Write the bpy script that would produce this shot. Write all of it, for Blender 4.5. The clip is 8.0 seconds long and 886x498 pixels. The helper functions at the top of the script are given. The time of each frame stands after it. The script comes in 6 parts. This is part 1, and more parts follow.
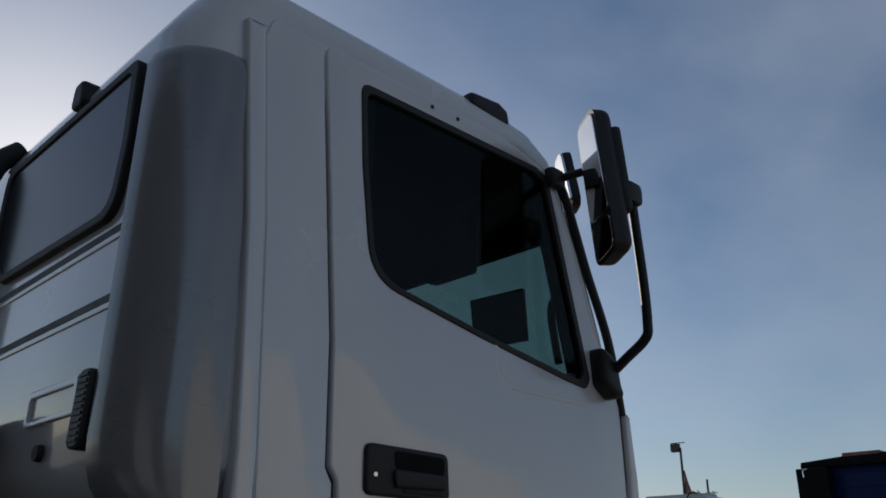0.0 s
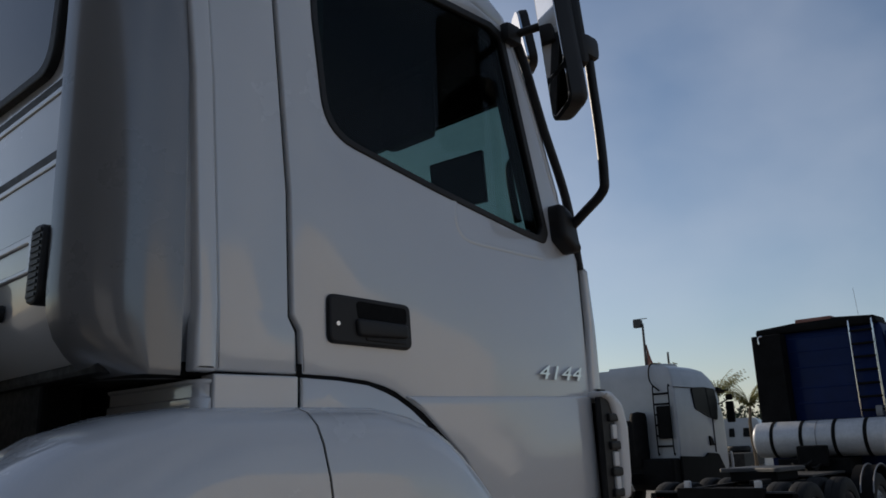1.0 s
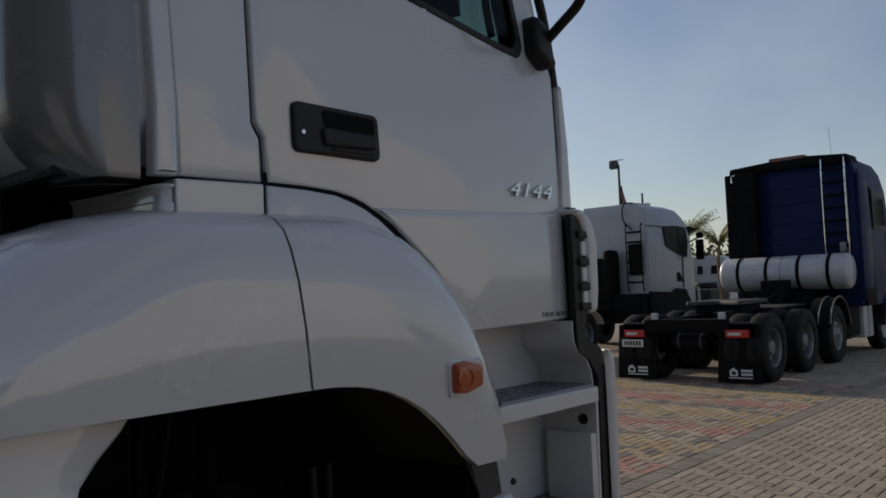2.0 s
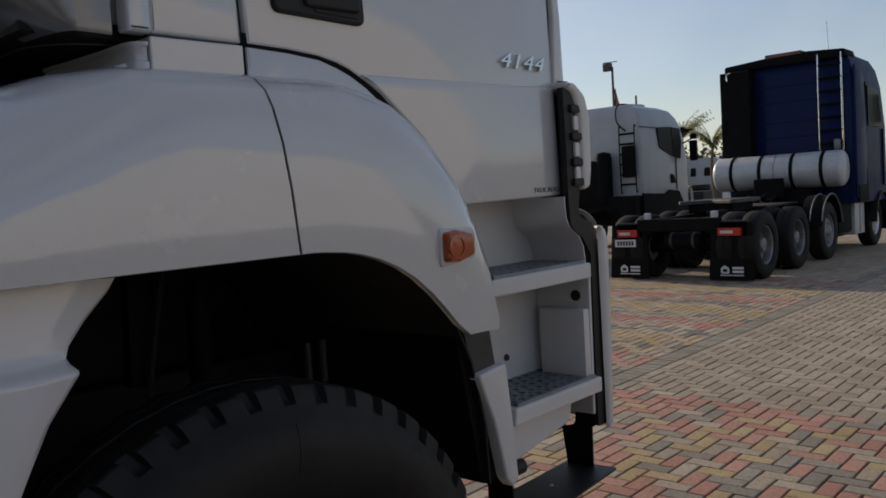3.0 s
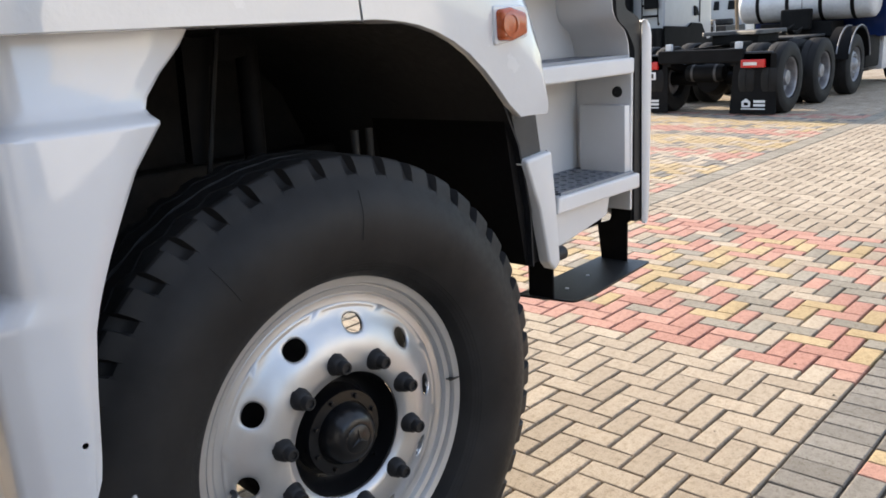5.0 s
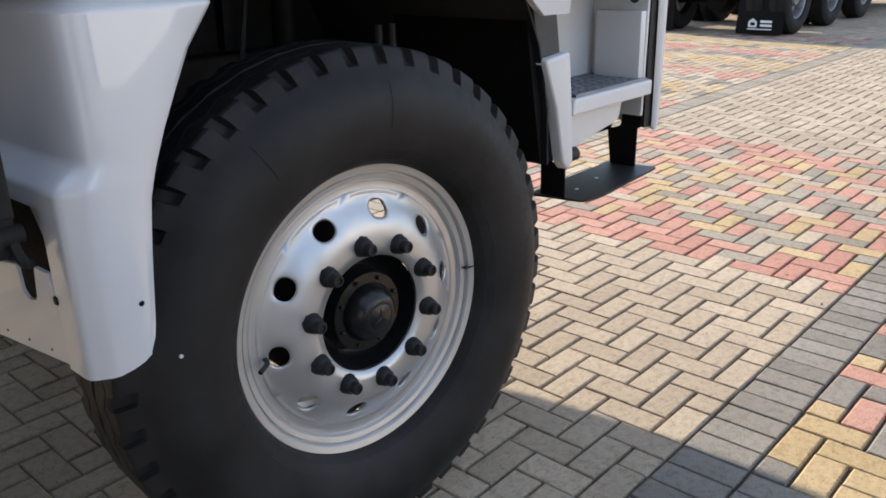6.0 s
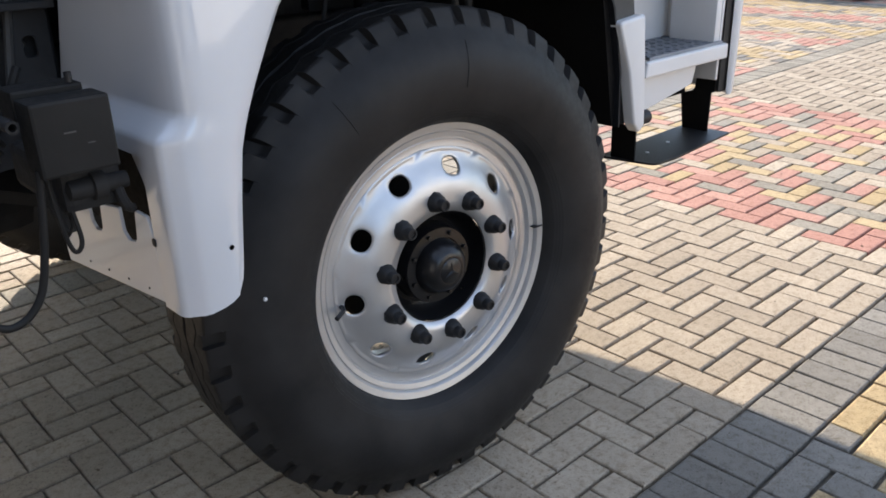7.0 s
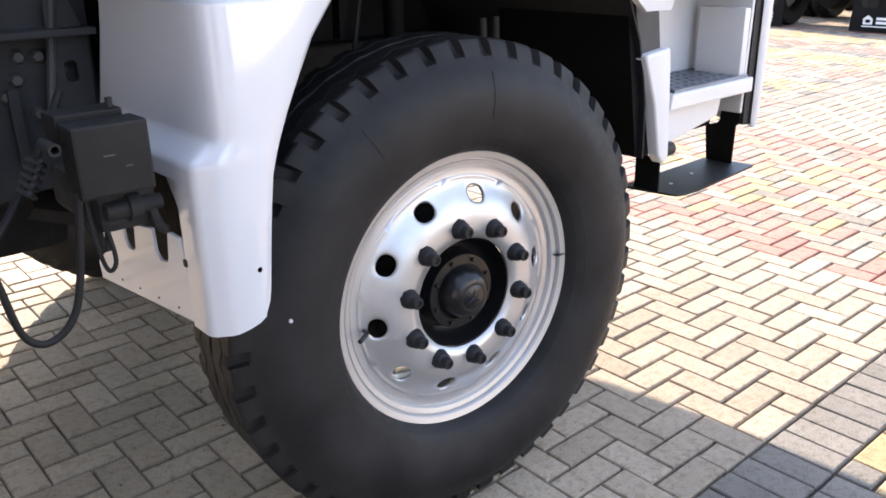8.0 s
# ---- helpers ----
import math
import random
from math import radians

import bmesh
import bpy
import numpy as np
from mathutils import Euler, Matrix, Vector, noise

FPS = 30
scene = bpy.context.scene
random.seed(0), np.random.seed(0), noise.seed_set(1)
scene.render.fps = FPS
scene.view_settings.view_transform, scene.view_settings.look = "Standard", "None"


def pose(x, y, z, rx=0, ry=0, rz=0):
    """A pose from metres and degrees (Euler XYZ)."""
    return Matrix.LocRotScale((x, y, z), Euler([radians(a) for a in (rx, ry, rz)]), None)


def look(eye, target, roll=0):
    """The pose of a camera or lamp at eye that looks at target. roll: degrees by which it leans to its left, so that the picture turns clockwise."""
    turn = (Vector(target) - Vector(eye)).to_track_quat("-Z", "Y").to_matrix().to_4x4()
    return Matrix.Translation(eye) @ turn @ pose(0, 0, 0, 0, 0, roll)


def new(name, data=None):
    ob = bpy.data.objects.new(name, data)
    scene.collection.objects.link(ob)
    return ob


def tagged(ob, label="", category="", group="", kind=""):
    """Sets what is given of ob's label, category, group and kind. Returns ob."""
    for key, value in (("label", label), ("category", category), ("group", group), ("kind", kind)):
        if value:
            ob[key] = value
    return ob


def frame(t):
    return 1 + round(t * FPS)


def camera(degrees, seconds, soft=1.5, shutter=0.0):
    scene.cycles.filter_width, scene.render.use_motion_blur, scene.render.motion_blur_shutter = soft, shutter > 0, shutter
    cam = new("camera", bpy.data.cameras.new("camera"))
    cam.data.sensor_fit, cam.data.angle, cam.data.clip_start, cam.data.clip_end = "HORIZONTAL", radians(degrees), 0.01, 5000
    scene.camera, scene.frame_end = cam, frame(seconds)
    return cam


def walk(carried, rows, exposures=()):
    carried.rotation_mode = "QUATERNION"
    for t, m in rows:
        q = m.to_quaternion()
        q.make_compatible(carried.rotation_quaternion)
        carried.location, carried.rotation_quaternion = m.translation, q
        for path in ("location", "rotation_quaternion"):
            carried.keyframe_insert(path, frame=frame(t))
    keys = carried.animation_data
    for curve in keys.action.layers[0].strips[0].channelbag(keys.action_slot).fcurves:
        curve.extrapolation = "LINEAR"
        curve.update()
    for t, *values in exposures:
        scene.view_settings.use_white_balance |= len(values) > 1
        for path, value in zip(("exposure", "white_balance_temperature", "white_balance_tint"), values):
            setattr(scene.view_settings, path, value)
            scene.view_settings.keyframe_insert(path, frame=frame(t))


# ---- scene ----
# x: the truck's forward axis, y: from its kerb side inwards, z: up. The front axle stands over x = 0.
cam = camera(56.8, 8.0, 1.7)
PATH = [
    (0, (-1.004, -1.292, 1.757), (0.303, 0.031, 2.493), 0.4),
    (0.5, (-0.991, -1.297, 1.72), (0.382, 0.019, 2.338), -1.1),
    (1, (-0.975, -1.29, 1.675), (0.446, 0.033, 2.153), -2.2),
    (1.5, (-0.945, -1.273, 1.627), (0.519, 0.06, 1.905), -2.2),
    (1.7, (-0.939, -1.28, 1.625), (0.537, 0.056, 1.816), -2.1),
    (2.8, (-0.916, -1.251, 1.523), (0.583, 0.072, 1.462), -3.7),
    (3, (-0.908, -1.255, 1.515), (0.583, 0.072, 1.393), -3.5),
    (3.5, (-0.909, -1.235, 1.465), (0.561, 0.098, 1.218), -4.0),
    (4, (-0.92, -1.206, 1.424), (0.506, 0.148, 1.054), -3.8),
    (4.2, (-0.926, -1.194, 1.413), (0.479, 0.165, 0.989), -3.5),
    (5.5, (-1.086, -1.228, 1.376), (0.332, 0.066, 0.815), -3.1),
    (6, (-1.135, -1.235, 1.362), (0.243, 0.038, 0.668), -1.5),
    (6.5, (-1.17, -1.255, 1.357), (0.138, 0.055, 0.599), -1.6),
    (7, (-1.191, -1.272, 1.363), (0.053, 0.094, 0.597), -1.8),
    (7.5, (-1.202, -1.286, 1.38), (0.026, 0.115, 0.653), -1.4),
    (8, (-1.208, -1.286, 1.377), (0.012, 0.131, 0.667), -1.1),
]
EXPOSURES = [(0.0, -1.1, 6200, 10), (1.0, -0.85, 6450, 12), (1.5, -0.92, 6600, 13), (3.0, -0.58, 6850, 15), (3.5, 0.0, 6950, 17), (4.2, 0.67, 6850, 13), (5.5, 1.57, 6700, 12), (6.0, 1.22, 6600, 12), (6.5, 1.30, 6480, 12), (7.0, 1.40, 6480, 12), (7.5, 2.0, 6550, 15), (8.0, 2.13, 6580, 17)]
walk(cam, [(t, look(eye, target, roll)) for t, eye, target, roll in PATH], EXPOSURES)

# ---- light: morning sky with thin streaks of cirrus, one low sun on the far side of the truck ----
SUN_AZ, SUN_EL = 74.0, 20.5
world = bpy.data.worlds.new("sky")
scene.world = world
world.use_nodes = True
wn = world.node_tree
wn.nodes.clear()
sky = wn.nodes.new("ShaderNodeTexSky")
sky.sky_type = "NISHITA"
sky.sun_disc = False
sky.sun_elevation = radians(SUN_EL)
sky.sun_rotation = radians(90 - SUN_AZ)
sky.air_density, sky.dust_density, sky.ozone_density = 1.0, 0.7, 2.4
bg = wn.nodes.new("ShaderNodeBackground")
bg.inputs["Strength"].default_value = 0.15
wo = wn.nodes.new("ShaderNodeOutputWorld")
cir_co = wn.nodes.new("ShaderNodeTexCoord")
cir_map = wn.nodes.new("ShaderNodeMapping")
cir_map.inputs["Rotation"].default_value = (0.0, 0.0, radians(35))
cir_map.inputs["Scale"].default_value = (2.0, 5.0, 7.0)
cir = wn.nodes.new("ShaderNodeTexNoise")
cir.inputs["Scale"].default_value, cir.inputs["Detail"].default_value, cir.inputs["Roughness"].default_value = 1.0, 4.0, 0.45
cir_ramp = wn.nodes.new("ShaderNodeValToRGB")
cir_ramp.color_ramp.elements[0].position, cir_ramp.color_ramp.elements[1].position = 0.22, 0.92
cir_amount = wn.nodes.new("ShaderNodeMath")
cir_amount.operation = "MULTIPLY"
cir_amount.inputs[1].default_value = 0.42
cir_mix = wn.nodes.new("ShaderNodeMix")
cir_mix.data_type = "RGBA"
cir_mix.inputs[7].default_value = (7.0, 7.5, 8.3, 1.0)
wn.links.new(cir_co.outputs["Generated"], cir_map.inputs[0])
wn.links.new(cir_map.outputs[0], cir.inputs["Vector"])
wn.links.new(cir.outputs[0], cir_ramp.inputs[0])
wn.links.new(cir_ramp.outputs[0], cir_amount.inputs[0])
wn.links.new(cir_amount.outputs[0], cir_mix.inputs[0])
wn.links.new(sky.outputs[0], cir_mix.inputs[6])
wn.links.new(cir_mix.outputs[2], bg.inputs[0])
wn.links.new(bg.outputs[0], wo.inputs[0])
sun_data = bpy.data.lights.new("sun", "SUN")
sun_data.energy, sun_data.angle, sun_data.color = 4.85, radians(0.55), (1.0, 0.875, 0.70)
sun = new("sun", sun_data)
SUN_DIR = Vector((math.cos(radians(SUN_AZ)) * math.cos(radians(SUN_EL)), math.sin(radians(SUN_AZ)) * math.cos(radians(SUN_EL)), math.sin(radians(SUN_EL))))
sun.matrix_world = look(SUN_DIR * 30, (0, 0, 0))


# ---- materials ----
def mat_base(name):
    m = bpy.data.materials.new(name)
    m.use_nodes = True
    nt = m.node_tree
    return m, nt, nt.nodes["Principled BSDF"]


def noise_tex(nt, scale, detail=4.0, rough=0.55, coords="Object"):
    tc = nt.nodes.new("ShaderNodeTexCoord")
    n = nt.nodes.new("ShaderNodeTexNoise")
    n.inputs["Scale"].default_value, n.inputs["Detail"].default_value, n.inputs["Roughness"].default_value = scale, detail, rough
    nt.links.new(tc.outputs[coords], n.inputs["Vector"])
    return n


def ramp(nt, source, stops):
    r = nt.nodes.new("ShaderNodeValToRGB")
    r.color_ramp.elements[0].position, r.color_ramp.elements[0].color = stops[0][0], (*stops[0][1], 1)
    r.color_ramp.elements[1].position, r.color_ramp.elements[1].color = stops[-1][0], (*stops[-1][1], 1)
    for p, c in stops[1:-1]:
        r.color_ramp.elements.new(p).color = (*c, 1)
    nt.links.new(source, r.inputs[0])
    return r


def mix_colour(nt, kind, fac, a, b):
    m = nt.nodes.new("ShaderNodeMix")
    m.data_type, m.blend_type = "RGBA", kind
    for socket, v in ((m.inputs[0], fac), (m.inputs[6], a), (m.inputs[7], b)):
        if hasattr(v, "links"):
            nt.links.new(v, socket)
        else:
            socket.default_value = v if isinstance(v, float) else (*v, 1)
    return m.outputs[2]


def add_bump(nt, bsdf, source, strength, distance):
    b = nt.nodes.new("ShaderNodeBump")
    b.inputs["Strength"].default_value, b.inputs["Distance"].default_value = strength, distance
    nt.links.new(source, b.inputs["Height"])
    nt.links.new(b.outputs[0], bsdf.inputs["Normal"])


def surface(name, dark, light, rough=(0.4, 0.6), metal=0.0, grain=60.0, stain=4.0, bump=0.15, depth=0.002, coat=0.0, coat_rough=0.05, coat_ior=1.5, mottle=0.82, spec=0.5):
    """Colour between dark and light in large stains and fine grain, with roughness and relief from the same grain."""
    m, nt, p = mat_base(name)
    big, fine = noise_tex(nt, stain, 5.0), noise_tex(nt, grain, 6.0, 0.65)
    c1 = ramp(nt, big.outputs[0], [(0.32, dark), (0.68, light)])
    c2 = ramp(nt, fine.outputs[0], [(0.3, (mottle, mottle, mottle)), (0.7, (1.0, 1.0, 1.0))])
    p.inputs["Specular IOR Level"].default_value = spec
    nt.links.new(mix_colour(nt, "MULTIPLY", 1.0, c1.outputs[0], c2.outputs[0]), p.inputs["Base Color"])
    r = ramp(nt, fine.outputs[0], [(0.3, (rough[0],) * 3), (0.7, (rough[1],) * 3)])
    nt.links.new(r.outputs[0], p.inputs["Roughness"])
    p.inputs["Metallic"].default_value = metal
    p.inputs["Coat IOR"].default_value = coat_ior
    p.inputs["Coat Weight"].default_value, p.inputs["Coat Roughness"].default_value = coat, coat_rough
    if bump:
        add_bump(nt, p, fine.outputs[0], bump, depth)
    return m


WHITE = surface("white_truck_paint", (0.62, 0.63, 0.64), (0.66, 0.67, 0.68), (0.24, 0.28), grain=3.5, stain=1.3, bump=0.035, depth=0.002, coat=1.0, coat_rough=0.07, coat_ior=1.8, mottle=0.975)
WHITE_WAVY = surface("white_wavy_arch_paint", (0.62, 0.63, 0.64), (0.66, 0.67, 0.68), (0.24, 0.28), grain=5.0, stain=1.3, bump=0.5, depth=0.006, coat=1.0, coat_rough=0.05, coat_ior=1.8, mottle=0.975)
WHITE_MOULDED = surface("white_painted_plastic", (0.65, 0.66, 0.68), (0.70, 0.71, 0.73), (0.34, 0.40), grain=4.0, stain=2.0, bump=0.02, depth=0.002, coat=1.0, coat_rough=0.06, coat_ior=1.65, mottle=0.985)
# Corner pillar set darker than the cab's white.
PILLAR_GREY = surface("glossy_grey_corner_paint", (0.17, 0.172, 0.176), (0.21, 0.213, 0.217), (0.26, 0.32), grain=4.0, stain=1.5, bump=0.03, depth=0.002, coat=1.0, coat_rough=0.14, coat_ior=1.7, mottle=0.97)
# Same white plastic, lightened to stand in for light bounced off the paving.
LIGHTENED_WHITE = surface("white_step_plastic", (0.70, 0.70, 0.695), (0.76, 0.76, 0.755), (0.40, 0.46), grain=5.0, stain=2.5, bump=0.02, depth=0.002, coat=0.4, coat_rough=0.15, mottle=0.97)
# Near black, so the inside reads dark though sun enters the cab.
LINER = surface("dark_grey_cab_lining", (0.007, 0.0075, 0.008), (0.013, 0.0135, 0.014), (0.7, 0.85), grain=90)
BLACK_PLASTIC = surface("black_moulded_plastic", (0.012, 0.012, 0.013), (0.022, 0.022, 0.023), (0.42, 0.58), grain=220, bump=0.12, depth=0.0006, spec=0.35)
BLACK_GLOSS = surface("black_gloss_paint", (0.006, 0.006, 0.007), (0.012, 0.012, 0.013), (0.26, 0.4), grain=40, bump=0.05, coat=0.3, coat_rough=0.12, spec=0.3)
# Dusty chassis steel, lightened further to lift the dim frame side.
LIFTED_CHASSIS = surface("dust_covered_chassis_steel", (0.019, 0.0195, 0.021), (0.045, 0.045, 0.046), (0.6, 0.85), grain=30, stain=6, bump=0.35, spec=0.3)
CHASSIS = surface("dusty_black_chassis_paint", (0.011, 0.011, 0.0118), (0.027, 0.0262, 0.0255), (0.55, 0.85), grain=35, stain=7, bump=0.3, spec=0.32)
OLIVE_BOX = surface("faded_dark_plastic", (0.010, 0.0097, 0.0092), (0.017, 0.0163, 0.0155), (0.5, 0.65), grain=80, stain=9, spec=0.25)
RUBBER = surface("black_tyre_rubber", (0.010, 0.0099, 0.0102), (0.028, 0.0270, 0.0266), (0.48, 0.66), grain=55, stain=5, bump=0.2, depth=0.0012, spec=0.26)
FAR_RUBBER = surface("dark_road_tyre_rubber", (0.007, 0.007, 0.0072), (0.017, 0.0168, 0.0165), (0.6, 0.75), grain=40, stain=5, spec=0.2)
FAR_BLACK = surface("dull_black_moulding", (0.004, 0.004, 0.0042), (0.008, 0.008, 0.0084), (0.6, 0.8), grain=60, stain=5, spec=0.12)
HOUSING_BLACK = surface("black_housing_plastic", (0.010, 0.011, 0.0135), (0.018, 0.0192, 0.0225), (0.55, 0.7), grain=50, stain=4, spec=0.3)
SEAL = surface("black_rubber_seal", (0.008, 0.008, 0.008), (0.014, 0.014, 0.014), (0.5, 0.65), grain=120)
ALUMINIUM = surface("silver_painted_wheel_steel", (0.57, 0.575, 0.58), (0.62, 0.625, 0.63), (0.38, 0.42), metal=0.75, grain=24, stain=3, bump=0.0, mottle=0.95)
CHROME = surface("chrome", (0.75, 0.75, 0.76), (0.85, 0.85, 0.86), (0.06, 0.14), metal=1.0, grain=30, bump=0.0)
STEP_GREY = surface("grey_aluminium_tread", (0.22, 0.24, 0.27), (0.32, 0.34, 0.38), (0.42, 0.6), metal=0.5, grain=70)
STEEL_AND_SHADE = surface("weathered_grey_steel", (0.05, 0.05, 0.05), (0.09, 0.088, 0.085), (0.5, 0.7), metal=0.2, grain=50)
MIRROR = surface("mirror_silver", (0.86, 0.87, 0.87), (0.9, 0.9, 0.9), (0.02, 0.03), metal=1.0, grain=4, bump=0.0)
# Far trucks' white, darkened in the colour to match their shaded look.
DIMMED_WHITE = surface("dusty_white_truck_paint", (0.40, 0.41, 0.42), (0.48, 0.49, 0.50), (0.35, 0.45), grain=4, stain=1.2, bump=0.04, coat=0.4, mottle=0.94)
DULL_STEEL = surface("dull_wheel_steel", (0.20, 0.20, 0.21), (0.30, 0.30, 0.31), (0.4, 0.55), metal=0.5, grain=30, stain=8)
BLUE = surface("dark_blue_truck_paint", (0.003, 0.013, 0.062), (0.006, 0.019, 0.085), (0.5, 0.62), grain=4, stain=1.2, bump=0.05, coat=0.10, coat_rough=0.04, spec=0.10)
TANK = surface("brushed_tank_aluminium", (0.52, 0.53, 0.545), (0.60, 0.61, 0.625), (0.34, 0.45), metal=0.15, grain=20)
RED_LENS = surface("red_lamp_lens", (0.45, 0.012, 0.012), (0.6, 0.02, 0.02), (0.12, 0.2), grain=160, coat=0.5)
CLEAR_LENS = surface("pale_lamp_lens", (0.55, 0.52, 0.5), (0.7, 0.68, 0.66), (0.12, 0.2), grain=160)
AMBER = surface("amber_lamp_lens", (0.42, 0.06, 0.008), (0.56, 0.10, 0.014), (0.1, 0.18), grain=160, coat=0.6)
FLAG_RED = surface("red_flag_cloth", (0.22, 0.10, 0.08), (0.30, 0.15, 0.12), (0.8, 0.9))
PRINT = surface("white_print", (0.68, 0.68, 0.68), (0.75, 0.75, 0.75), (0.5, 0.6))
BADGE_DARK = surface("dark_vinyl_letters", (0.02, 0.02, 0.022), (0.03, 0.03, 0.032), (0.35, 0.5))
HOSE = surface("black_rubber_hose", (0.009, 0.009, 0.009), (0.018, 0.0175, 0.017), (0.5, 0.65), grain=90, spec=0.25)
BARK = surface("grey_palm_bark", (0.10, 0.075, 0.05), (0.20, 0.15, 0.10), (0.8, 0.95), grain=25)
GREY_WALL = surface("grey_wall_render", (0.17, 0.168, 0.162), (0.22, 0.217, 0.21), (0.85, 0.95), grain=8, stain=0.5)
DARK_WALL = surface("dark_grey_wall_render", (0.06, 0.06, 0.062), (0.085, 0.085, 0.087), (0.85, 0.95), grain=8, stain=0.5)
PALE_WALL = surface("pale_wall_render", (0.52, 0.515, 0.505), (0.60, 0.595, 0.585), (0.85, 0.95), grain=8, stain=0.5)
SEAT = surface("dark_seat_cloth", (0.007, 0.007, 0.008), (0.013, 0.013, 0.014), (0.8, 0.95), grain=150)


def leaf_material(name, dark, light, through_light=0.0):
    m, nt, p = mat_base(name)
    geo = nt.nodes.new("ShaderNodeNewGeometry")
    c = ramp(nt, geo.outputs["Random Per Island"], [(0.0, dark), (1.0, light)])
    nt.links.new(c.outputs[0], p.inputs["Base Color"])
    p.inputs["Roughness"].default_value = 0.6
    if through_light:
        tr = nt.nodes.new("ShaderNodeBsdfTranslucent")
        nt.links.new(c.outputs[0], tr.inputs[0])
        mx = nt.nodes.new("ShaderNodeMixShader")
        mx.inputs[0].default_value = through_light
        nt.links.new(p.outputs[0], mx.inputs[1])
        nt.links.new(tr.outputs[0], mx.inputs[2])
        nt.links.new(mx.outputs[0], nt.nodes["Material Output"].inputs["Surface"])
    return m


PALM_LEAF = leaf_material("palm_frond_green", (0.16, 0.17, 0.06), (0.36, 0.34, 0.16), 0.5)
TREE_LEAF = leaf_material("dark_tree_foliage", (0.012, 0.025, 0.010), (0.04, 0.06, 0.02))


def glass(name, tint):
    """Thin tinted sheet: light goes straight through, with a clear reflection that grows at glancing angles."""
    m, nt, p = mat_base(name)
    clear, gloss, fres, mx = (nt.nodes.new("ShaderNode" + k) for k in ("BsdfTransparent", "BsdfGlossy", "LayerWeight", "MixShader"))
    clear.inputs[0].default_value = (*tint, 1)
    gloss.inputs["Roughness"].default_value = 0.01
    fres.inputs[0].default_value = 0.5
    grow = ramp(nt, fres.outputs["Facing"], [(0.0, (0.012, 0.012, 0.012)), (0.55, (0.022, 0.022, 0.022)), (1.0, (0.8, 0.8, 0.8))])
    for a, b in ((grow.outputs[0], mx.inputs[0]), (clear.outputs[0], mx.inputs[1]), (gloss.outputs[0], mx.inputs[2]), (mx.outputs[0], nt.nodes["Material Output"].inputs["Surface"])):
        nt.links.new(a, b)
    nt.nodes.remove(p)
    return m


CAB_GLASS = glass("green_tinted_cab_glass", (0.535, 0.62, 0.60))
# Blue-grey base holds some of the sky the rear pane reflects.
REAR_GLASS = surface("smoked_rear_glass", (0.022, 0.026, 0.033), (0.030, 0.035, 0.043), (0.12, 0.18), grain=2, bump=0.0, spec=0.5)
DARK_GLASS = surface("dark_tinted_glass", (0.010, 0.012, 0.014), (0.014, 0.016, 0.018), (0.30, 0.40), grain=2, bump=0.0, coat=0.0, spec=0.08)


def paver_material(name, dark, light, shade=1.0):
    """Concrete paver: tint per piece, sandy grain, blotches of dirt and paler wear."""
    m, nt, p = mat_base(name)
    info = nt.nodes.new("ShaderNodeObjectInfo")
    geo = nt.nodes.new("ShaderNodeNewGeometry")
    add = nt.nodes.new("ShaderNodeMath")
    add.operation = "ADD"
    nt.links.new(info.outputs["Random"], add.inputs[0])
    nt.links.new(geo.outputs["Random Per Island"], add.inputs[1])
    fract = nt.nodes.new("ShaderNodeMath")
    fract.operation = "FRACT"
    nt.links.new(add.outputs[0], fract.inputs[0])
    base = ramp(nt, fract.outputs[0], [(0.0, dark), (0.55, tuple(0.5 * (a + b) for a, b in zip(dark, light))), (1.0, light)])
    tc = nt.nodes.new("ShaderNodeNewGeometry")

    def place_noise(scale, detail, rough):
        n = nt.nodes.new("ShaderNodeTexNoise")
        n.inputs["Scale"].default_value, n.inputs["Detail"].default_value, n.inputs["Roughness"].default_value = scale, detail, rough
        nt.links.new(tc.outputs["Position"], n.inputs["Vector"])
        return n

    fine, pits, blot, wide = place_noise(520, 4, 0.75), place_noise(150, 3, 0.6), place_noise(38, 10, 0.78), place_noise(1.6, 4, 0.55)
    c = mix_colour(nt, "MULTIPLY", 1.0, base.outputs[0], ramp(nt, fine.outputs[0], [(0.32, (0.70, 0.69, 0.68)), (0.52, (0.97, 0.97, 0.97)), (0.70, (1.12, 1.115, 1.10))]).outputs[0])
    c = mix_colour(nt, "MULTIPLY", 1.0, c, ramp(nt, pits.outputs[0], [(0.31, (0.40, 0.37, 0.33)), (0.40, (1.0, 1.0, 1.0))]).outputs[0])
    c = mix_colour(nt, "MULTIPLY", 1.0, c, ramp(nt, blot.outputs[0], [(0.37, (0.70, 0.67, 0.62)), (0.50, (1.0, 1.0, 1.0)), (0.66, (1.08, 1.08, 1.07))]).outputs[0])
    c = mix_colour(nt, "MULTIPLY", 1.0, c, ramp(nt, wide.outputs[0], [(0.34, (0.86, 0.85, 0.84)), (0.62, (1.0, 1.0, 1.0))]).outputs[0])
    nt.links.new(c, p.inputs["Base Color"])
    p.inputs["Roughness"].default_value = 0.85
    p.inputs["Specular IOR Level"].default_value = 0.3
    relief = nt.nodes.new("ShaderNodeMath")
    relief.operation = "MULTIPLY_ADD"
    relief.inputs[1].default_value = 2.5
    nt.links.new(blot.outputs[0], relief.inputs[0])
    nt.links.new(fine.outputs[0], relief.inputs[2])
    add_bump(nt, p, relief.outputs[0], 0.7, 0.0022)
    return m


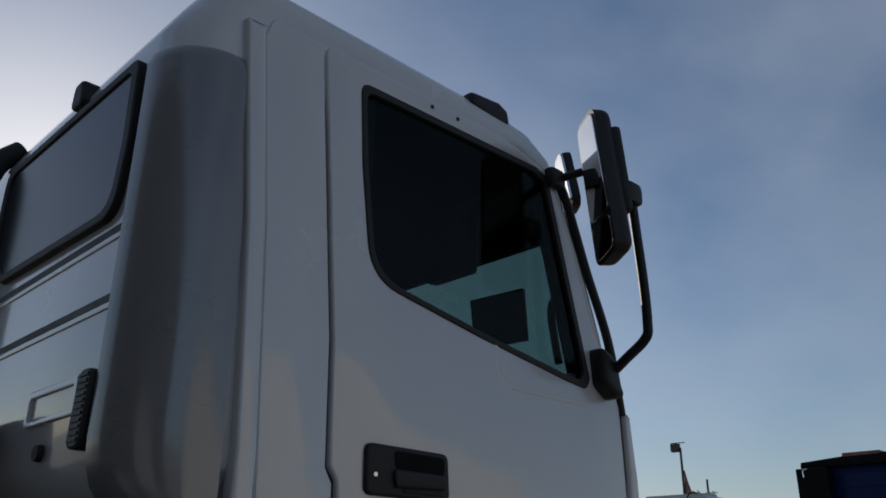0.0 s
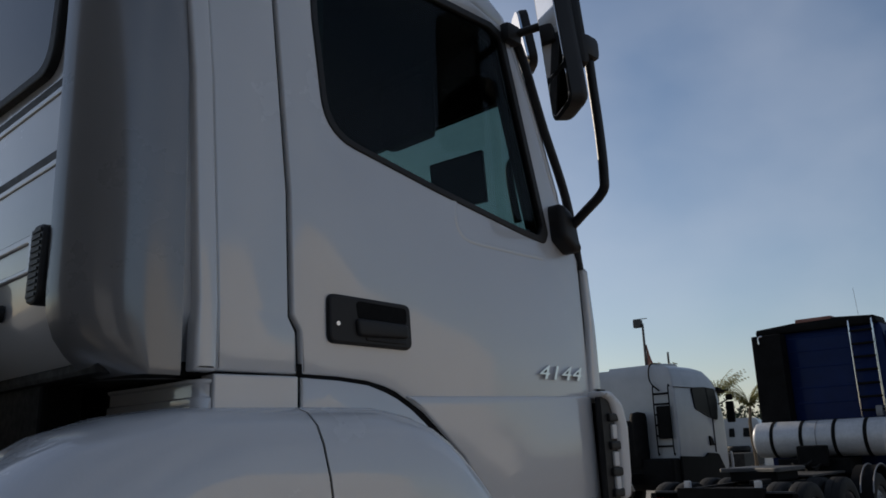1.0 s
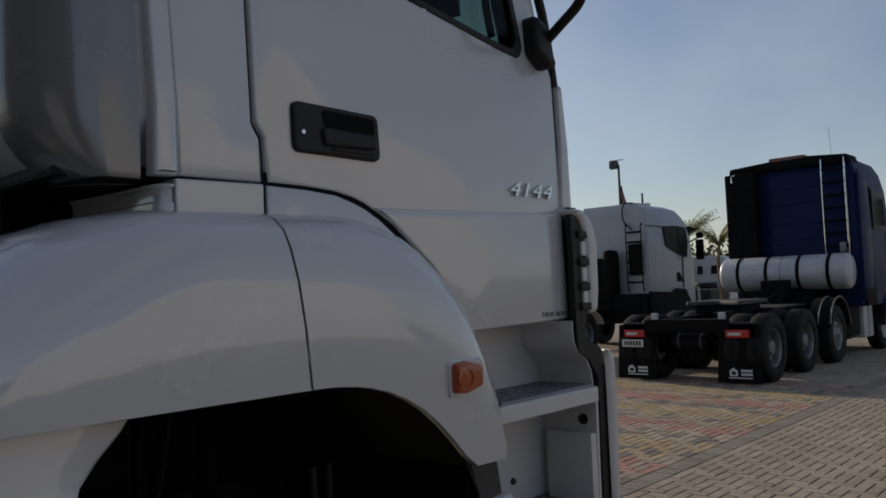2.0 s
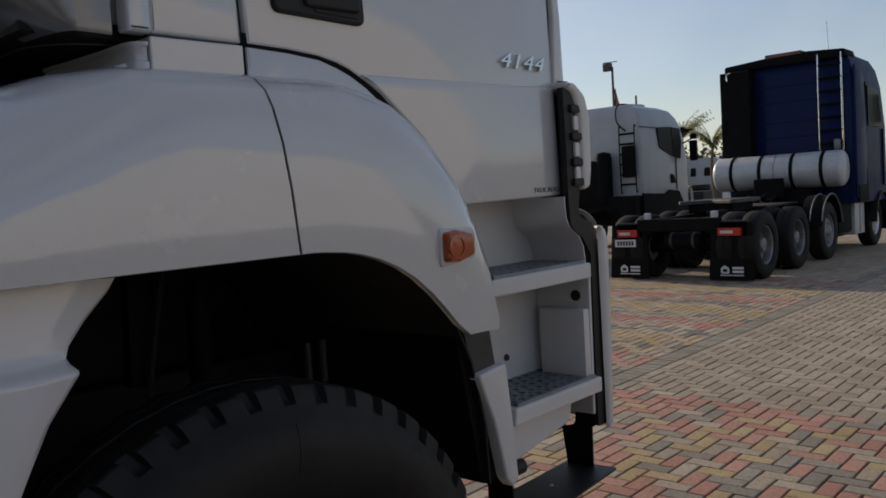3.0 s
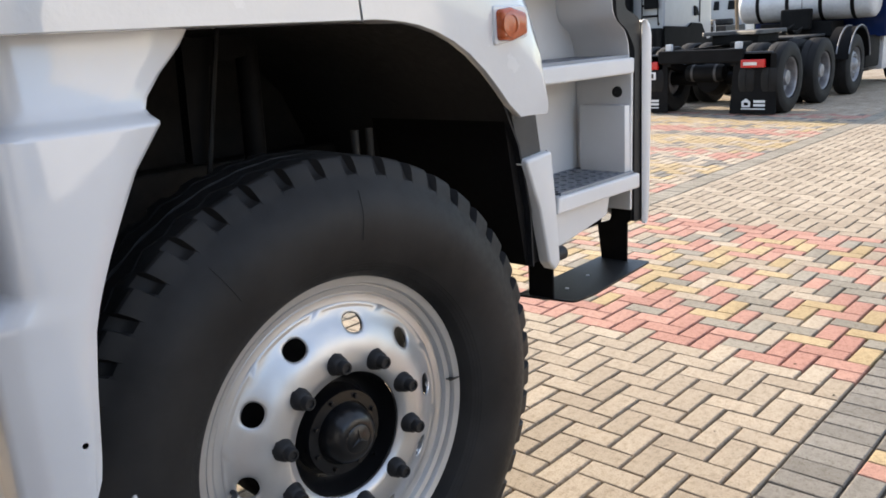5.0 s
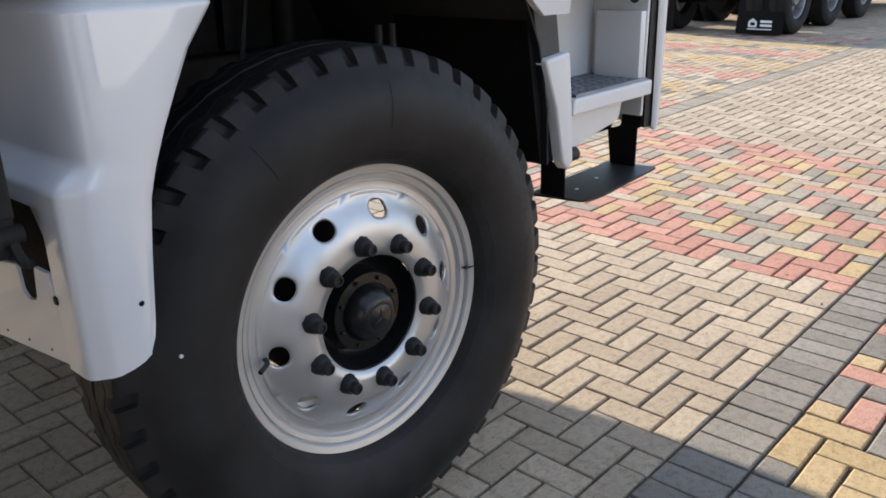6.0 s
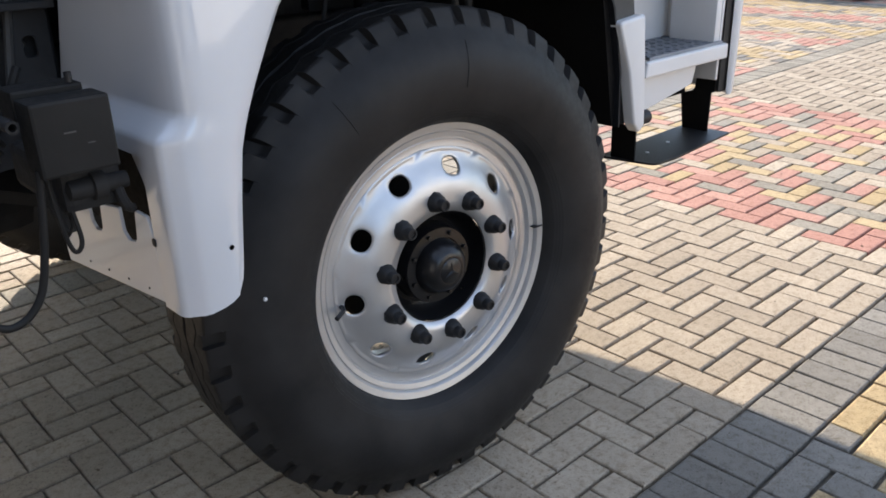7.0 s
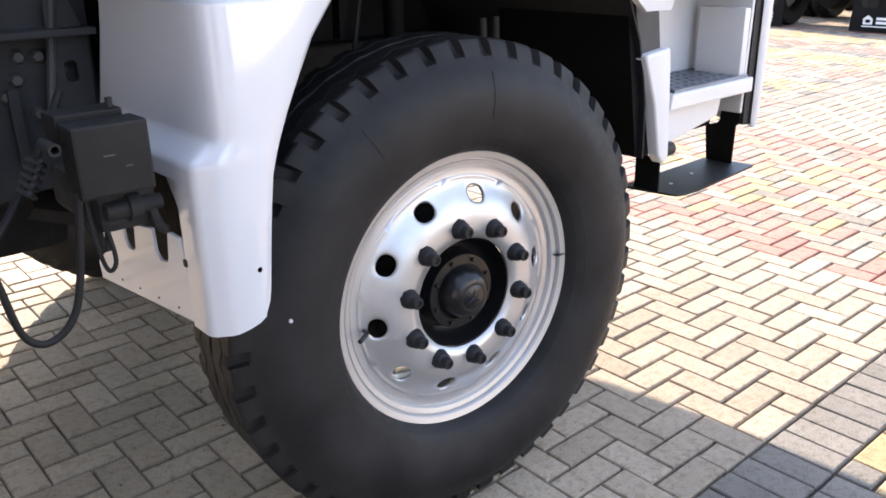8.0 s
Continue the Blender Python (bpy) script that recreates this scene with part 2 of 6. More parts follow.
PAVERS = {
    "cream": paver_material("cream_paver", (0.365, 0.302, 0.228), (0.475, 0.400, 0.308)),
    "grey": paver_material("grey_paver", (0.19, 0.177, 0.156), (0.265, 0.248, 0.220)),
    "stone": paver_material("pale_grey_paver", (0.258, 0.234, 0.190), (0.338, 0.308, 0.254)),
    "red": paver_material("red_paver", (0.42, 0.215, 0.168), (0.51, 0.290, 0.228)),
    "yellow": paver_material("yellow_paver", (0.425, 0.318, 0.170), (0.505, 0.390, 0.230)),
}
JOINT = surface("sandy_joint_dirt", (0.11, 0.095, 0.075), (0.18, 0.155, 0.122), (0.9, 1.0), grain=180, stain=3)


# ---- mesh helpers ----
def part(name, bm, material, parent, label="", smooth=False):
    """Links a bmesh as one mesh object under a thing or a part."""
    me = bpy.data.meshes.new(name)
    bmesh.ops.recalc_face_normals(bm, faces=bm.faces)
    bm.to_mesh(me)
    bm.free()
    if smooth:
        for f in me.polygons:
            f.use_smooth = True
        me.set_sharp_from_angle(angle=radians(38 if smooth is True else smooth))
    for mm in material if isinstance(material, (list, tuple)) else (material,):
        me.materials.append(mm)
    ob = new(name, me)
    ob.parent = parent
    if label:
        ob["label"] = label
    return ob


def thing(name, label, category, m=None, group="", kind=""):
    ob = new(name)
    ob.empty_display_size = 0.2
    if m is not None:
        ob.matrix_basis = m
    return tagged(ob, label, category, group, kind)


def box_bm(x0, x1, y0, y1, z0, z1, bevel=0.0, bm=None, seg=2):
    out = bm or bmesh.new()
    geo = bmesh.ops.create_cube(out, size=1.0)["verts"]
    for v in geo:
        v.co = Vector(((x0 + x1) / 2 + v.co.x * (x1 - x0), (y0 + y1) / 2 + v.co.y * (y1 - y0), (z0 + z1) / 2 + v.co.z * (z1 - z0)))
    if bevel:
        edges = {e for v in geo for e in v.link_edges}
        bmesh.ops.bevel(out, geom=list(edges), offset=bevel, segments=seg, profile=0.6, affect="EDGES")
    return out


def fillet(pts, r=0.02, n=7):
    """Rounds the corners of a closed polygon; a point may carry its own radius as a third value."""
    out = []
    k = len(pts)
    for i in range(k):
        p, a, b = Vector(pts[i][:2]), Vector(pts[i - 1][:2]), Vector(pts[(i + 1) % k][:2])
        rad = pts[i][2] if len(pts[i]) > 2 else r
        u, v = (a - p), (b - p)
        lu, lv = u.length, v.length
        ang = u.angle(v) if lu > 1e-6 and lv > 1e-6 else math.pi
        if rad <= 0 or ang > math.pi - 0.05:
            out.append((p.x, p.y))
            continue
        d = min(rad / math.tan(ang / 2), 0.45 * lu, 0.45 * lv)
        s, e = p + u.normalized() * d, p + v.normalized() * d
        for j in range(n + 1):
            t = j / n
            q = s * (1 - t) ** 2 + p * (2 * t * (1 - t)) + e * t * t
            out.append((q.x, q.y))
    return out


def slab(poly, holes, y0, y1, bevel=0.0, axis="y", seg=2):
    """A plate with holes: an outline in (x, z) between y0 (seen face) and y1. axis 'x': outline in (y, z); 'z': in (x, y)."""
    bm = bmesh.new()

    def at(a, b, d):
        return {"y": (a, d, b), "x": (d, a, b), "z": (a, b, d)}[axis]

    edges = []
    for loop in [poly, *holes]:
        vs = [bm.verts.new(at(a, b, y0)) for a, b in loop]
        edges += [bm.edges.new((vs[i - 1], vs[i])) for i in range(len(vs))]
    bmesh.ops.triangle_fill(bm, use_beauty=True, use_dissolve=False, edges=edges)
    front = list(bm.faces)
    rim = [e for e in bm.edges if len(e.link_faces) == 1]
    ext = bmesh.ops.extrude_face_region(bm, geom=front, use_keep_orig=True)
    moved = [g for g in ext["geom"] if isinstance(g, bmesh.types.BMVert)]
    n = {"y": 1, "x": 0, "z": 2}[axis]
    for v in moved:
        v.co[n] = y1
    bmesh.ops.recalc_face_normals(bm, faces=bm.faces)
    if bevel:
        rim = [e for e in bm.edges if len(e.link_faces) == 2 and abs(e.verts[0].co[n] - y0) < 1e-6 and abs(e.verts[1].co[n] - y0) < 1e-6 and e.calc_face_angle(0) > 0.9]
        bmesh.ops.bevel(bm, geom=rim, offset=bevel, segments=seg, profile=0.5, affect="EDGES")
    return bm


def grid_bm(rows, closed=False, thick=0.0, bm=None, skip=None):
    """Skins a list of equally long rows of points."""
    out = bm or bmesh.new()
    vs = [[out.verts.new(p) for p in row] for row in rows]
    for i in range(len(vs) - 1):
        k = len(vs[i])
        for j in range(k if closed else k - 1):
            if skip and skip(i, j):
                continue
            q = [vs[i][j], vs[i][(j + 1) % k], vs[i + 1][(j + 1) % k], vs[i + 1][j]]
            try:
                out.faces.new(q)
            except ValueError:
                pass
    if thick:
        bmesh.ops.recalc_face_normals(out, faces=out.faces)
        bmesh.ops.solidify(out, geom=list(out.faces), thickness=thick)
    return out


def lathe(profile, n=48, axis="y", bm=None, close=False):
    """Turns a profile of (radius, along) round an axis."""
    out = bm or bmesh.new()
    rings = []
    for r, a in profile:
        ring = []
        for i in range(n):
            w = 2 * math.pi * i / n
            c, s = r * math.cos(w), r * math.sin(w)
            ring.append(out.verts.new({"y": (c, a, s), "x": (a, c, s), "z": (c, s, a)}[axis]))
        rings.append(ring)
    pairs = list(zip(rings, rings[1:])) + ([(rings[-1], rings[0])] if close else [])
    for a, b in pairs:
        for i in range(n):
            out.faces.new((a[i], a[(i + 1) % n], b[(i + 1) % n], b[i]))
    return out


def tube(path, r, n=10, bm=None, smooth_steps=6):
    """A round bar along a rounded path."""
    out = bm or bmesh.new()
    pts = [Vector(p) for p in path]
    line = []
    for i in range(len(pts) - 1):
        p0, p1, p2, p3 = pts[max(i - 1, 0)], pts[i], pts[i + 1], pts[min(i + 2, len(pts) - 1)]
        for k in range(smooth_steps):
            t = k / smooth_steps
            line.append(0.5 * (2 * p1 + (p2 - p0) * t + (2 * p0 - 5 * p1 + 4 * p2 - p3) * t * t + (3 * p1 - p0 - 3 * p2 + p3) * t ** 3))
    line.append(pts[-1])
    rings, side = [], None
    for i, p in enumerate(line):
        d = (line[min(i + 1, len(line) - 1)] - line[max(i - 1, 0)]).normalized()
        if side is None:
            side = d.cross(Vector((0, 0, 1)))
            if side.length < 0.1:
                side = d.cross(Vector((1, 0, 0)))
        side = (side - d * side.dot(d)).normalized()
        up = d.cross(side)
        rings.append([out.verts.new(p + side * (r * math.cos(2 * math.pi * j / n)) + up * (r * math.sin(2 * math.pi * j / n))) for j in range(n)])
    for a, b in zip(rings, rings[1:]):
        for j in range(n):
            out.faces.new((a[j], a[(j + 1) % n], b[(j + 1) % n], b[j]))
    out.faces.new(rings[0])
    out.faces.new(rings[-1])
    return out


def rod(a, b, r, n=12, bm=None):
    return tube([a, b], r, n, bm, 1)


def letters(name, text, size, material, parent, m, depth=0.003, shear=0.0, space=1.0, weight=0.0):
    """Raised lettering in the built-in font."""
    cu = bpy.data.curves.new(name, "FONT")
    cu.body, cu.size, cu.extrude, cu.shear, cu.space_character, cu.offset = text, size, depth, shear, space, weight
    tmp = bpy.data.objects.new(name + "_tmp", cu)
    scene.collection.objects.link(tmp)
    bpy.context.view_layer.update()
    me = bpy.data.meshes.new_from_object(tmp.evaluated_get(bpy.context.evaluated_depsgraph_get()))
    bpy.data.objects.remove(tmp)
    bpy.data.curves.remove(cu)
    me.transform(m)
    me.name = name
    me.materials.clear()
    me.materials.append(material)
    ob = new(name, me)
    ob.parent = parent
    return ob


# ---- ground ----
def ground_material():
    m, nt, p = mat_base("distant_paving")
    geo = nt.nodes.new("ShaderNodeNewGeometry")
    br = nt.nodes.new("ShaderNodeTexBrick")
    br.inputs["Scale"].default_value = 1.0
    br.inputs["Brick Width"].default_value, br.inputs["Row Height"].default_value, br.inputs["Mortar Size"].default_value = 0.2, 0.1, 0.004
    br.inputs["Color1"].default_value, br.inputs["Color2"].default_value, br.inputs["Mortar"].default_value = (0.38, 0.342, 0.285, 1), (0.315, 0.281, 0.235, 1), (0.08, 0.07, 0.055, 1)
    nt.links.new(geo.outputs["Position"], br.inputs["Vector"])
    n = nt.nodes.new("ShaderNodeTexNoise")
    n.inputs["Scale"].default_value, n.inputs["Detail"].default_value = 0.4, 6
    nt.links.new(geo.outputs["Position"], n.inputs["Vector"])
    r = ramp(nt, n.outputs[0], [(0.35, (0.78, 0.77, 0.75)), (0.65, (1, 1, 1))])
    nt.links.new(mix_colour(nt, "MULTIPLY", 1.0, br.outputs[0], r.outputs[0]), p.inputs["Base Color"])
    p.inputs["Roughness"].default_value = 0.9
    return m


bm = bmesh.new()
for x, y in ((-900, -900), (900, -900), (900, 900), (-900, 900)):
    bm.verts.new((x, y, -0.03))
bm.faces.new(bm.verts)
tagged(part("ground", bm, ground_material(), None), "pale concrete paved yard reaching the horizon", "ground", kind="structure")
PX0, PX1, PY0, PY1 = -2.2, 24.0, -2.4, 12.0
pavement = part("pavement", box_bm(PX0, PX1, PY0, PY1, -0.06, -0.018), JOINT, None)
tagged(pavement, "herringbone concrete block paving in cream, grey, red and yellow", "pavement", kind="structure")

# ---- the white truck ----
truck = thing("truck", "white heavy truck with black steps and silver front wheel", "truck")
SIDE, MID = 0.085, 1.2


def mirrored(y):
    return 2 * MID - y


# cab shell: stacked outlines, open where doors and windscreen stand
CAB_Z = [1.828, 1.86, 1.95, 2.20, 2.43, 2.65, 2.85, 2.908, 2.95, 3.0, 3.025, 3.055, 3.075]
CAB_FRONT = [1.12, 1.13, 1.14, 1.15, 1.10, 1.02, 0.935, 0.905, 0.87, 0.79, 0.68, 0.52, 0.36]
CAB_IN = [0.09, 0.05, 0.004, 0.0, 0.0, 0.0, 0.0, 0.0, -0.005, -0.001, 0.012, 0.048, 0.2]
CAB_BACK = [-0.28, -0.35, -0.391, -0.395, -0.395, -0.395, -0.394, -0.368, -0.345, -0.315, -0.28, -0.225, -0.12]


def cab_outline(z, xf, inset, xb):
    y0 = SIDE + 0.008 + inset
    r = 0.122
    pts = [(xb, MID), (xb, 0.9), (xb, 0.55), (xb, y0 + r)]
    for k in range(1, 7):
        w = math.pi / 2 * k / 6
        pts.append((xb + r - r * math.cos(w), y0 + r - r * math.sin(w)))
    pts += [(-0.03, y0), (0.16, y0), (0.45, y0), (0.80 * xf - 0.02, y0), (xf - 0.085, y0)]
    for k in range(1, 6):
        w = math.pi / 2 * k / 5
        pts.append((xf - 0.085 + 0.11 * math.sin(w), y0 + 0.16 - 0.16 * math.cos(w)))
    pts += [(xf + 0.06, 0.6 + 0.0 * y0), (xf + 0.08, MID)]
    half = [(x, y, z) for x, y in pts]
    return half + [(x, mirrored(y), z) for x, y, _ in half[-2:0:-1]]


rows = [cab_outline(*q) for q in zip(CAB_Z, CAB_FRONT, CAB_IN, CAB_BACK)]
RING = len(rows[0])
HALF = (RING + 2) // 2 - 1


def cab_gap(i, j):
    jj = j if j < HALF else RING - 1 - j
    door = 9 < jj < 14 and i < 7
    screen = jj >= 18 and 3 <= i <= 5
    return door or screen


bm = grid_bm(rows, closed=True, skip=cab_gap)
bm.verts.ensure_lookup_table()
bm.faces.new([bm.verts[(len(rows) - 1) * RING + j] for j in range(RING)])
cab = part("cab_shell", bm, (WHITE, LINER), truck, "glossy white painted cab body", smooth=50)
sol = cab.modifiers.new("thick", "SOLIDIFY")
sol.thickness, sol.offset, sol.material_offset = 0.022, -1.0, 1
part("cab_floor", box_bm(-0.34, 1.1, 0.14, 2.26, 1.83, 1.86, 0.01), CHASSIS, truck, "black underside of the cab")
bm = slab(fillet([(-0.16, 0.34), (-0.13, 0.13), (0.5, 0.13), (0.5, 2.27), (-0.13, 2.27), (-0.16, 2.1)], 0.03), [], 1.62, 1.829, 0.0, "z")
part("cab_underframe", bm, CHASSIS, truck)

rows = []
for z, g, back in ((1.826, 0.012, 0.105), (1.832, 0.014, 0.085), (1.845, 0.014, 0.062), (1.865, 0.014, 0.040), (1.895, 0.014, 0.018), (1.935, 0.014, 0.004), (1.98, 0.014, 0.0), (2.4, 0.014, 0.0), (2.765, 0.014, 0.0), (2.788, 0.011, 0.0), (2.797, 0.003, 0.0), (2.800, -0.02, 0.0)):
    r = 0.122 + g
    cx, cy = -0.395 + 0.122, SIDE + 0.008 + 0.122
    rows.append([(cx - (r - back) * math.cos(math.pi / 2 * k / 12), cy - r * math.sin(math.pi / 2 * k / 12), z) for k in range(13)] + [(-0.245, cy - r + 0.0005, z), (-0.212 - 0.03 * max(0.0, z - 2.3) / 0.5, cy - r + 0.004, z)])
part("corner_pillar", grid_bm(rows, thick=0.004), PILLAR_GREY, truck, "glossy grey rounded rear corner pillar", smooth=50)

# rear quarter panel between the corner bead and the door
part("corner_bead", slab(fillet([(-0.190, 1.835), (-0.142, 1.835), (-0.142, 1.97), (-0.168, 2.43), (-0.214, 2.90), (-0.262, 2.90), (-0.213, 2.43), (-0.188, 1.97)], 0.006), [], SIDE - 0.012, SIDE + 0.02, 0.009, seg=3), WHITE, truck, "raised white corner bead", smooth=True)
quarter = fillet([(-0.138, 1.838, 0.004), (0.050, 1.838, 0.004), (0.046, 1.925), (0.028, 1.955), (0.020, 2.222), (-0.016, 2.60), (-0.048, 2.935, 0.02), (-0.19, 2.94, 0.02), (-0.208, 2.88), (-0.163, 2.43), (-0.138, 1.97)], 0.012)
part("quarter_panel", slab(quarter, [], SIDE, SIDE + 0.02, 0.006, seg=3), WHITE, truck, smooth=True)
part("sill_panel", slab(fillet([(-0.145, 1.742), (0.050, 1.742), (0.050, 1.834), (-0.145, 1.832)], 0.004), [], SIDE - 0.004, SIDE + 0.04, 0.004), WHITE, truck)
rows = [[(-0.148, SIDE - 0.002 + g, z), (-0.164, SIDE + 0.002 + g, z), (-0.174 + g, SIDE + 0.012, z), (-0.178 + g, SIDE + 0.03, z), (-0.178 + g, 0.20, z), (-0.181 + g, 0.30, z), (-0.190 + g, 0.42, z)] for z, g in ((1.735, 0.006), (1.742, 0.0), (1.786, 0.0), (1.790, 0.006), (1.812, 0.006), (1.816, 0.0), (1.821, 0.0), (1.824, 0.02))]
part("sill_return", grid_bm(rows, thick=0.003), WHITE, truck, "white sill strip under the cab corner", smooth=50)
part("door_gap_seal", slab([(-0.10, 2.96), (0.13, 2.96), (0.13, 1.70), (0.0, 1.70)], [], SIDE + 0.014, SIDE + 0.03), SEAL, truck, "black door gap")
part("front_gap_seal", slab([(1.085, 2.24), (1.117, 2.24), (1.126, 2.03), (1.132, 1.80), (1.145, 1.50), (1.10, 1.50), (1.10, 1.80), (1.10, 2.03)], [], SIDE + 0.006, SIDE + 0.03), SEAL, truck)
part("fender_gap_seal", slab([(0.05, 1.86), (0.3, 1.85), (0.47, 1.76), (0.66, 1.58), (0.70, 1.45), (0.5, 1.45), (0.05, 1.7)], [], SIDE + 0.002, SIDE + 0.006), FAR_BLACK, truck)
filler = fillet([(0.058, 1.745), (0.058, 1.832, 0.003), (0.160, 1.829, 0.06), (0.240, 1.822, 0.06), (0.290, 1.808, 0.06), (0.325, 1.795, 0.06), (0.369, 1.772, 0.06), (0.414, 1.741, 0.06), (0.459, 1.704, 0.05), (0.506, 1.663, 0.05), (0.545, 1.631, 0.05), (0.580, 1.600, 0.05), (0.640, 1.500), (0.60, 1.46), (0.4, 1.56), (0.2, 1.66)], 0.005)
part("arch_filler_panel", slab(filler, [], SIDE - 0.004, SIDE + 0.008, 0.004), WHITE, truck, "white filler between door and wheel arch", smooth=True)
WINDOW = [(0.072, 2.886, 0.03), (0.745, 2.898, 0.03), (0.800, 2.880, 0.02), (0.892, 2.535, 0.0), (0.958, 2.290, 0.02), (0.940, 2.256, 0.02), (0.845, 2.266, 0.0), (0.495, 2.320, 0.0), (0.126, 2.386, 0.12), (0.088, 2.66, 0.0)]
DOOR = [(-0.040, 2.942, 0.025), (0.60, 2.948, 0.05), (0.815, 2.905, 0.04), (0.905, 2.70), (1.005, 2.43), (1.105, 2.225), (1.112, 2.05), (1.118, 1.83), (1.132, 1.504, 0.012), (0.672, 1.494, 0.03), (0.620, 1.572, 0.05), (0.580, 1.616, 0.05), (0.546, 1.657, 0.05), (0.507, 1.689, 0.05), (0.460, 1.726, 0.06), (0.414, 1.762, 0.06), (0.369, 1.787, 0.06), (0.325, 1.809, 0.06), (0.291, 1.820, 0.06), (0.24, 1.830, 0.06), (0.16, 1.836, 0.06), (0.062, 1.838, 0.004), (0.058, 1.930), (0.038, 1.960), (0.030, 2.222), (-0.006, 2.60)]


def door_unit(y_out, y_in, flip):
    ob = part("door", slab(fillet(DOOR, 0.012), [fillet(WINDOW, 0.02)], y_out, y_in, 0.006, seg=3), WHITE, truck, "white cab door with dark window", smooth=True)
    s = -1 if flip else 1
    inner = [(x + (0.42 - x) * 0.045, z + (2.58 - z) * 0.06) for x, z in fillet(WINDOW, 0.02)]
    outer = [(x + (0.42 - x) * -0.006, z + (2.58 - z) * -0.008) for x, z in fillet(WINDOW, 0.02)]
    part("window_seal", slab(outer, [inner], y_out - s * 0.003, y_out + s * 0.02, 0.003), SEAL, ob, "black rubber window surround")
    # Far pane is opaque dark, added to keep sky from showing through.
    part("window_pane", slab([(x + (0.42 - x) * 0.01, z + (2.58 - z) * 0.01) for x, z in fillet(WINDOW, 0.02)], [], y_out + s * 0.008, y_out + s * 0.012), DARK_GLASS if flip else CAB_GLASS, ob, "green tinted glass, opaque dark on the far door")
    liner = [(x + (0.42 - x) * 0.05, z + (2.4 - z) * 0.05) for x, z in DOOR_LINER]
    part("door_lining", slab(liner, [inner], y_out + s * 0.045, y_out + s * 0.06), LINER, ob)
    return ob


DOOR_LINER = [(-0.02, 2.93), (0.60, 2.935), (0.80, 2.89), (0.99, 2.43), (1.08, 2.2), (1.08, 1.85), (0.1, 1.87), (0.05, 2.2)]
door = door_unit(SIDE, SIDE + 0.035, False)
door_unit(mirrored(SIDE), mirrored(SIDE) - 0.035, True)
# lower door step-out with a soft crease above it
low = fillet([(0.352, 1.800, 0.003), (1.116, 1.816, 0.003), (1.130, 1.506, 0.012), (0.674, 1.496, 0.03), (0.622, 1.574, 0.05), (0.582, 1.618, 0.05), (0.548, 1.659, 0.05), (0.509, 1.691, 0.05), (0.462, 1.728, 0.05), (0.416, 1.764, 0.05), (0.372, 1.788, 0.05)], 0.02)
part("door_lower_panel", slab(low, [], SIDE - 0.006, SIDE + 0.01, 0.0055, seg=4), WHITE, door, smooth=60)
# pressed ridge under the window
bm = tube([(0.555, SIDE + 0.017, 2.31), (0.562, SIDE + 0.017, 2.245), (0.60, SIDE + 0.017, 2.213), (0.70, SIDE + 0.017, 2.208), (0.93, SIDE + 0.017, 2.208)], 0.0184, 24, smooth_steps=10)
part("door_ridge", bm, WHITE, door, smooth=True)
for x, z in ((0.312, 2.921), (0.410, 2.924)):
    part("screw", lathe([(0.0001, SIDE - 0.003), (0.006, SIDE - 0.002), (0.006, SIDE + 0.004)], 12), BLACK_PLASTIC, door).location = (x, 0, z)
# door handle on its black plate; recess shade is a flat dark patch
hp = fillet([(0.124, 2.016), (0.368, 2.012), (0.374, 1.905), (0.126, 1.908)], 0.02)
handle = part("door_handle", slab(hp, [], SIDE - 0.012, SIDE + 0.01, 0.006), BLACK_PLASTIC, door, "black plastic handle plate")
part("handle_recess", slab(fillet([(0.198, 2.005), (0.354, 2.001), (0.354, 1.962), (0.206, 1.964)], 0.012), [], SIDE - 0.0128, SIDE), FAR_BLACK, handle, "flat dark patch shading the finger recess")
part("handle_grip", slab(fillet([(0.196, 1.966), (0.354, 1.963), (0.356, 1.930), (0.202, 1.926)], 0.012), [], SIDE - 0.021, SIDE - 0.010, 0.006, seg=3), BLACK_PLASTIC, handle, smooth=True)
part("grip_lower_edge", slab(fillet([(0.225, 1.925), (0.352, 1.924), (0.350, 1.917), (0.23, 1.918)], 0.003), [], SIDE - 0.015, SIDE - 0.008, 0.002), BLACK_PLASTIC, handle)
bm = lathe([(0.0001, -0.003), (0.005, -0.003), (0.0065, 0.0), (0.0065, 0.006)], 16)
lock = part("key_lock", bm, CHROME, handle, "chrome key lock", smooth=True)
lock.location = (0.147, SIDE - 0.013, 1.950)
for k, digit in enumerate("4144"):
    letters("badge_digit", digit, 0.062, CHROME, door, pose(0.858 + 1.55 * 0.03348 * k, SIDE - 0.004, 1.858, 90, 0, 0) @ Matrix.Diagonal((1.55, 0.90, 1, 1)), 0.006, 0.25)
letters("vinyl_word", "TRUCADO", 0.0215, BADGE_DARK, door, pose(0.986, SIDE - 0.0075, 1.516, 90, 0, 0) @ Matrix.Diagonal((1.16, 1.0, 1, 1)), 0.0010, 0.0, 1.08, -0.0007)

# windscreen, A pillar trim and roof lamp
rows = []
for z, xf in ((2.215, 1.19), (2.43, 1.145), (2.65, 1.065), (2.87, 0.975)):
    rows.append([(xf + 0.06 - 0.12 * ((y - MID) / 1.0) ** 2, y, z) for y in np.linspace(0.2, 2.2, 13)])
part("windscreen", grid_bm(rows, thick=0.006), CAB_GLASS, truck, "curved tinted windscreen", smooth=True)
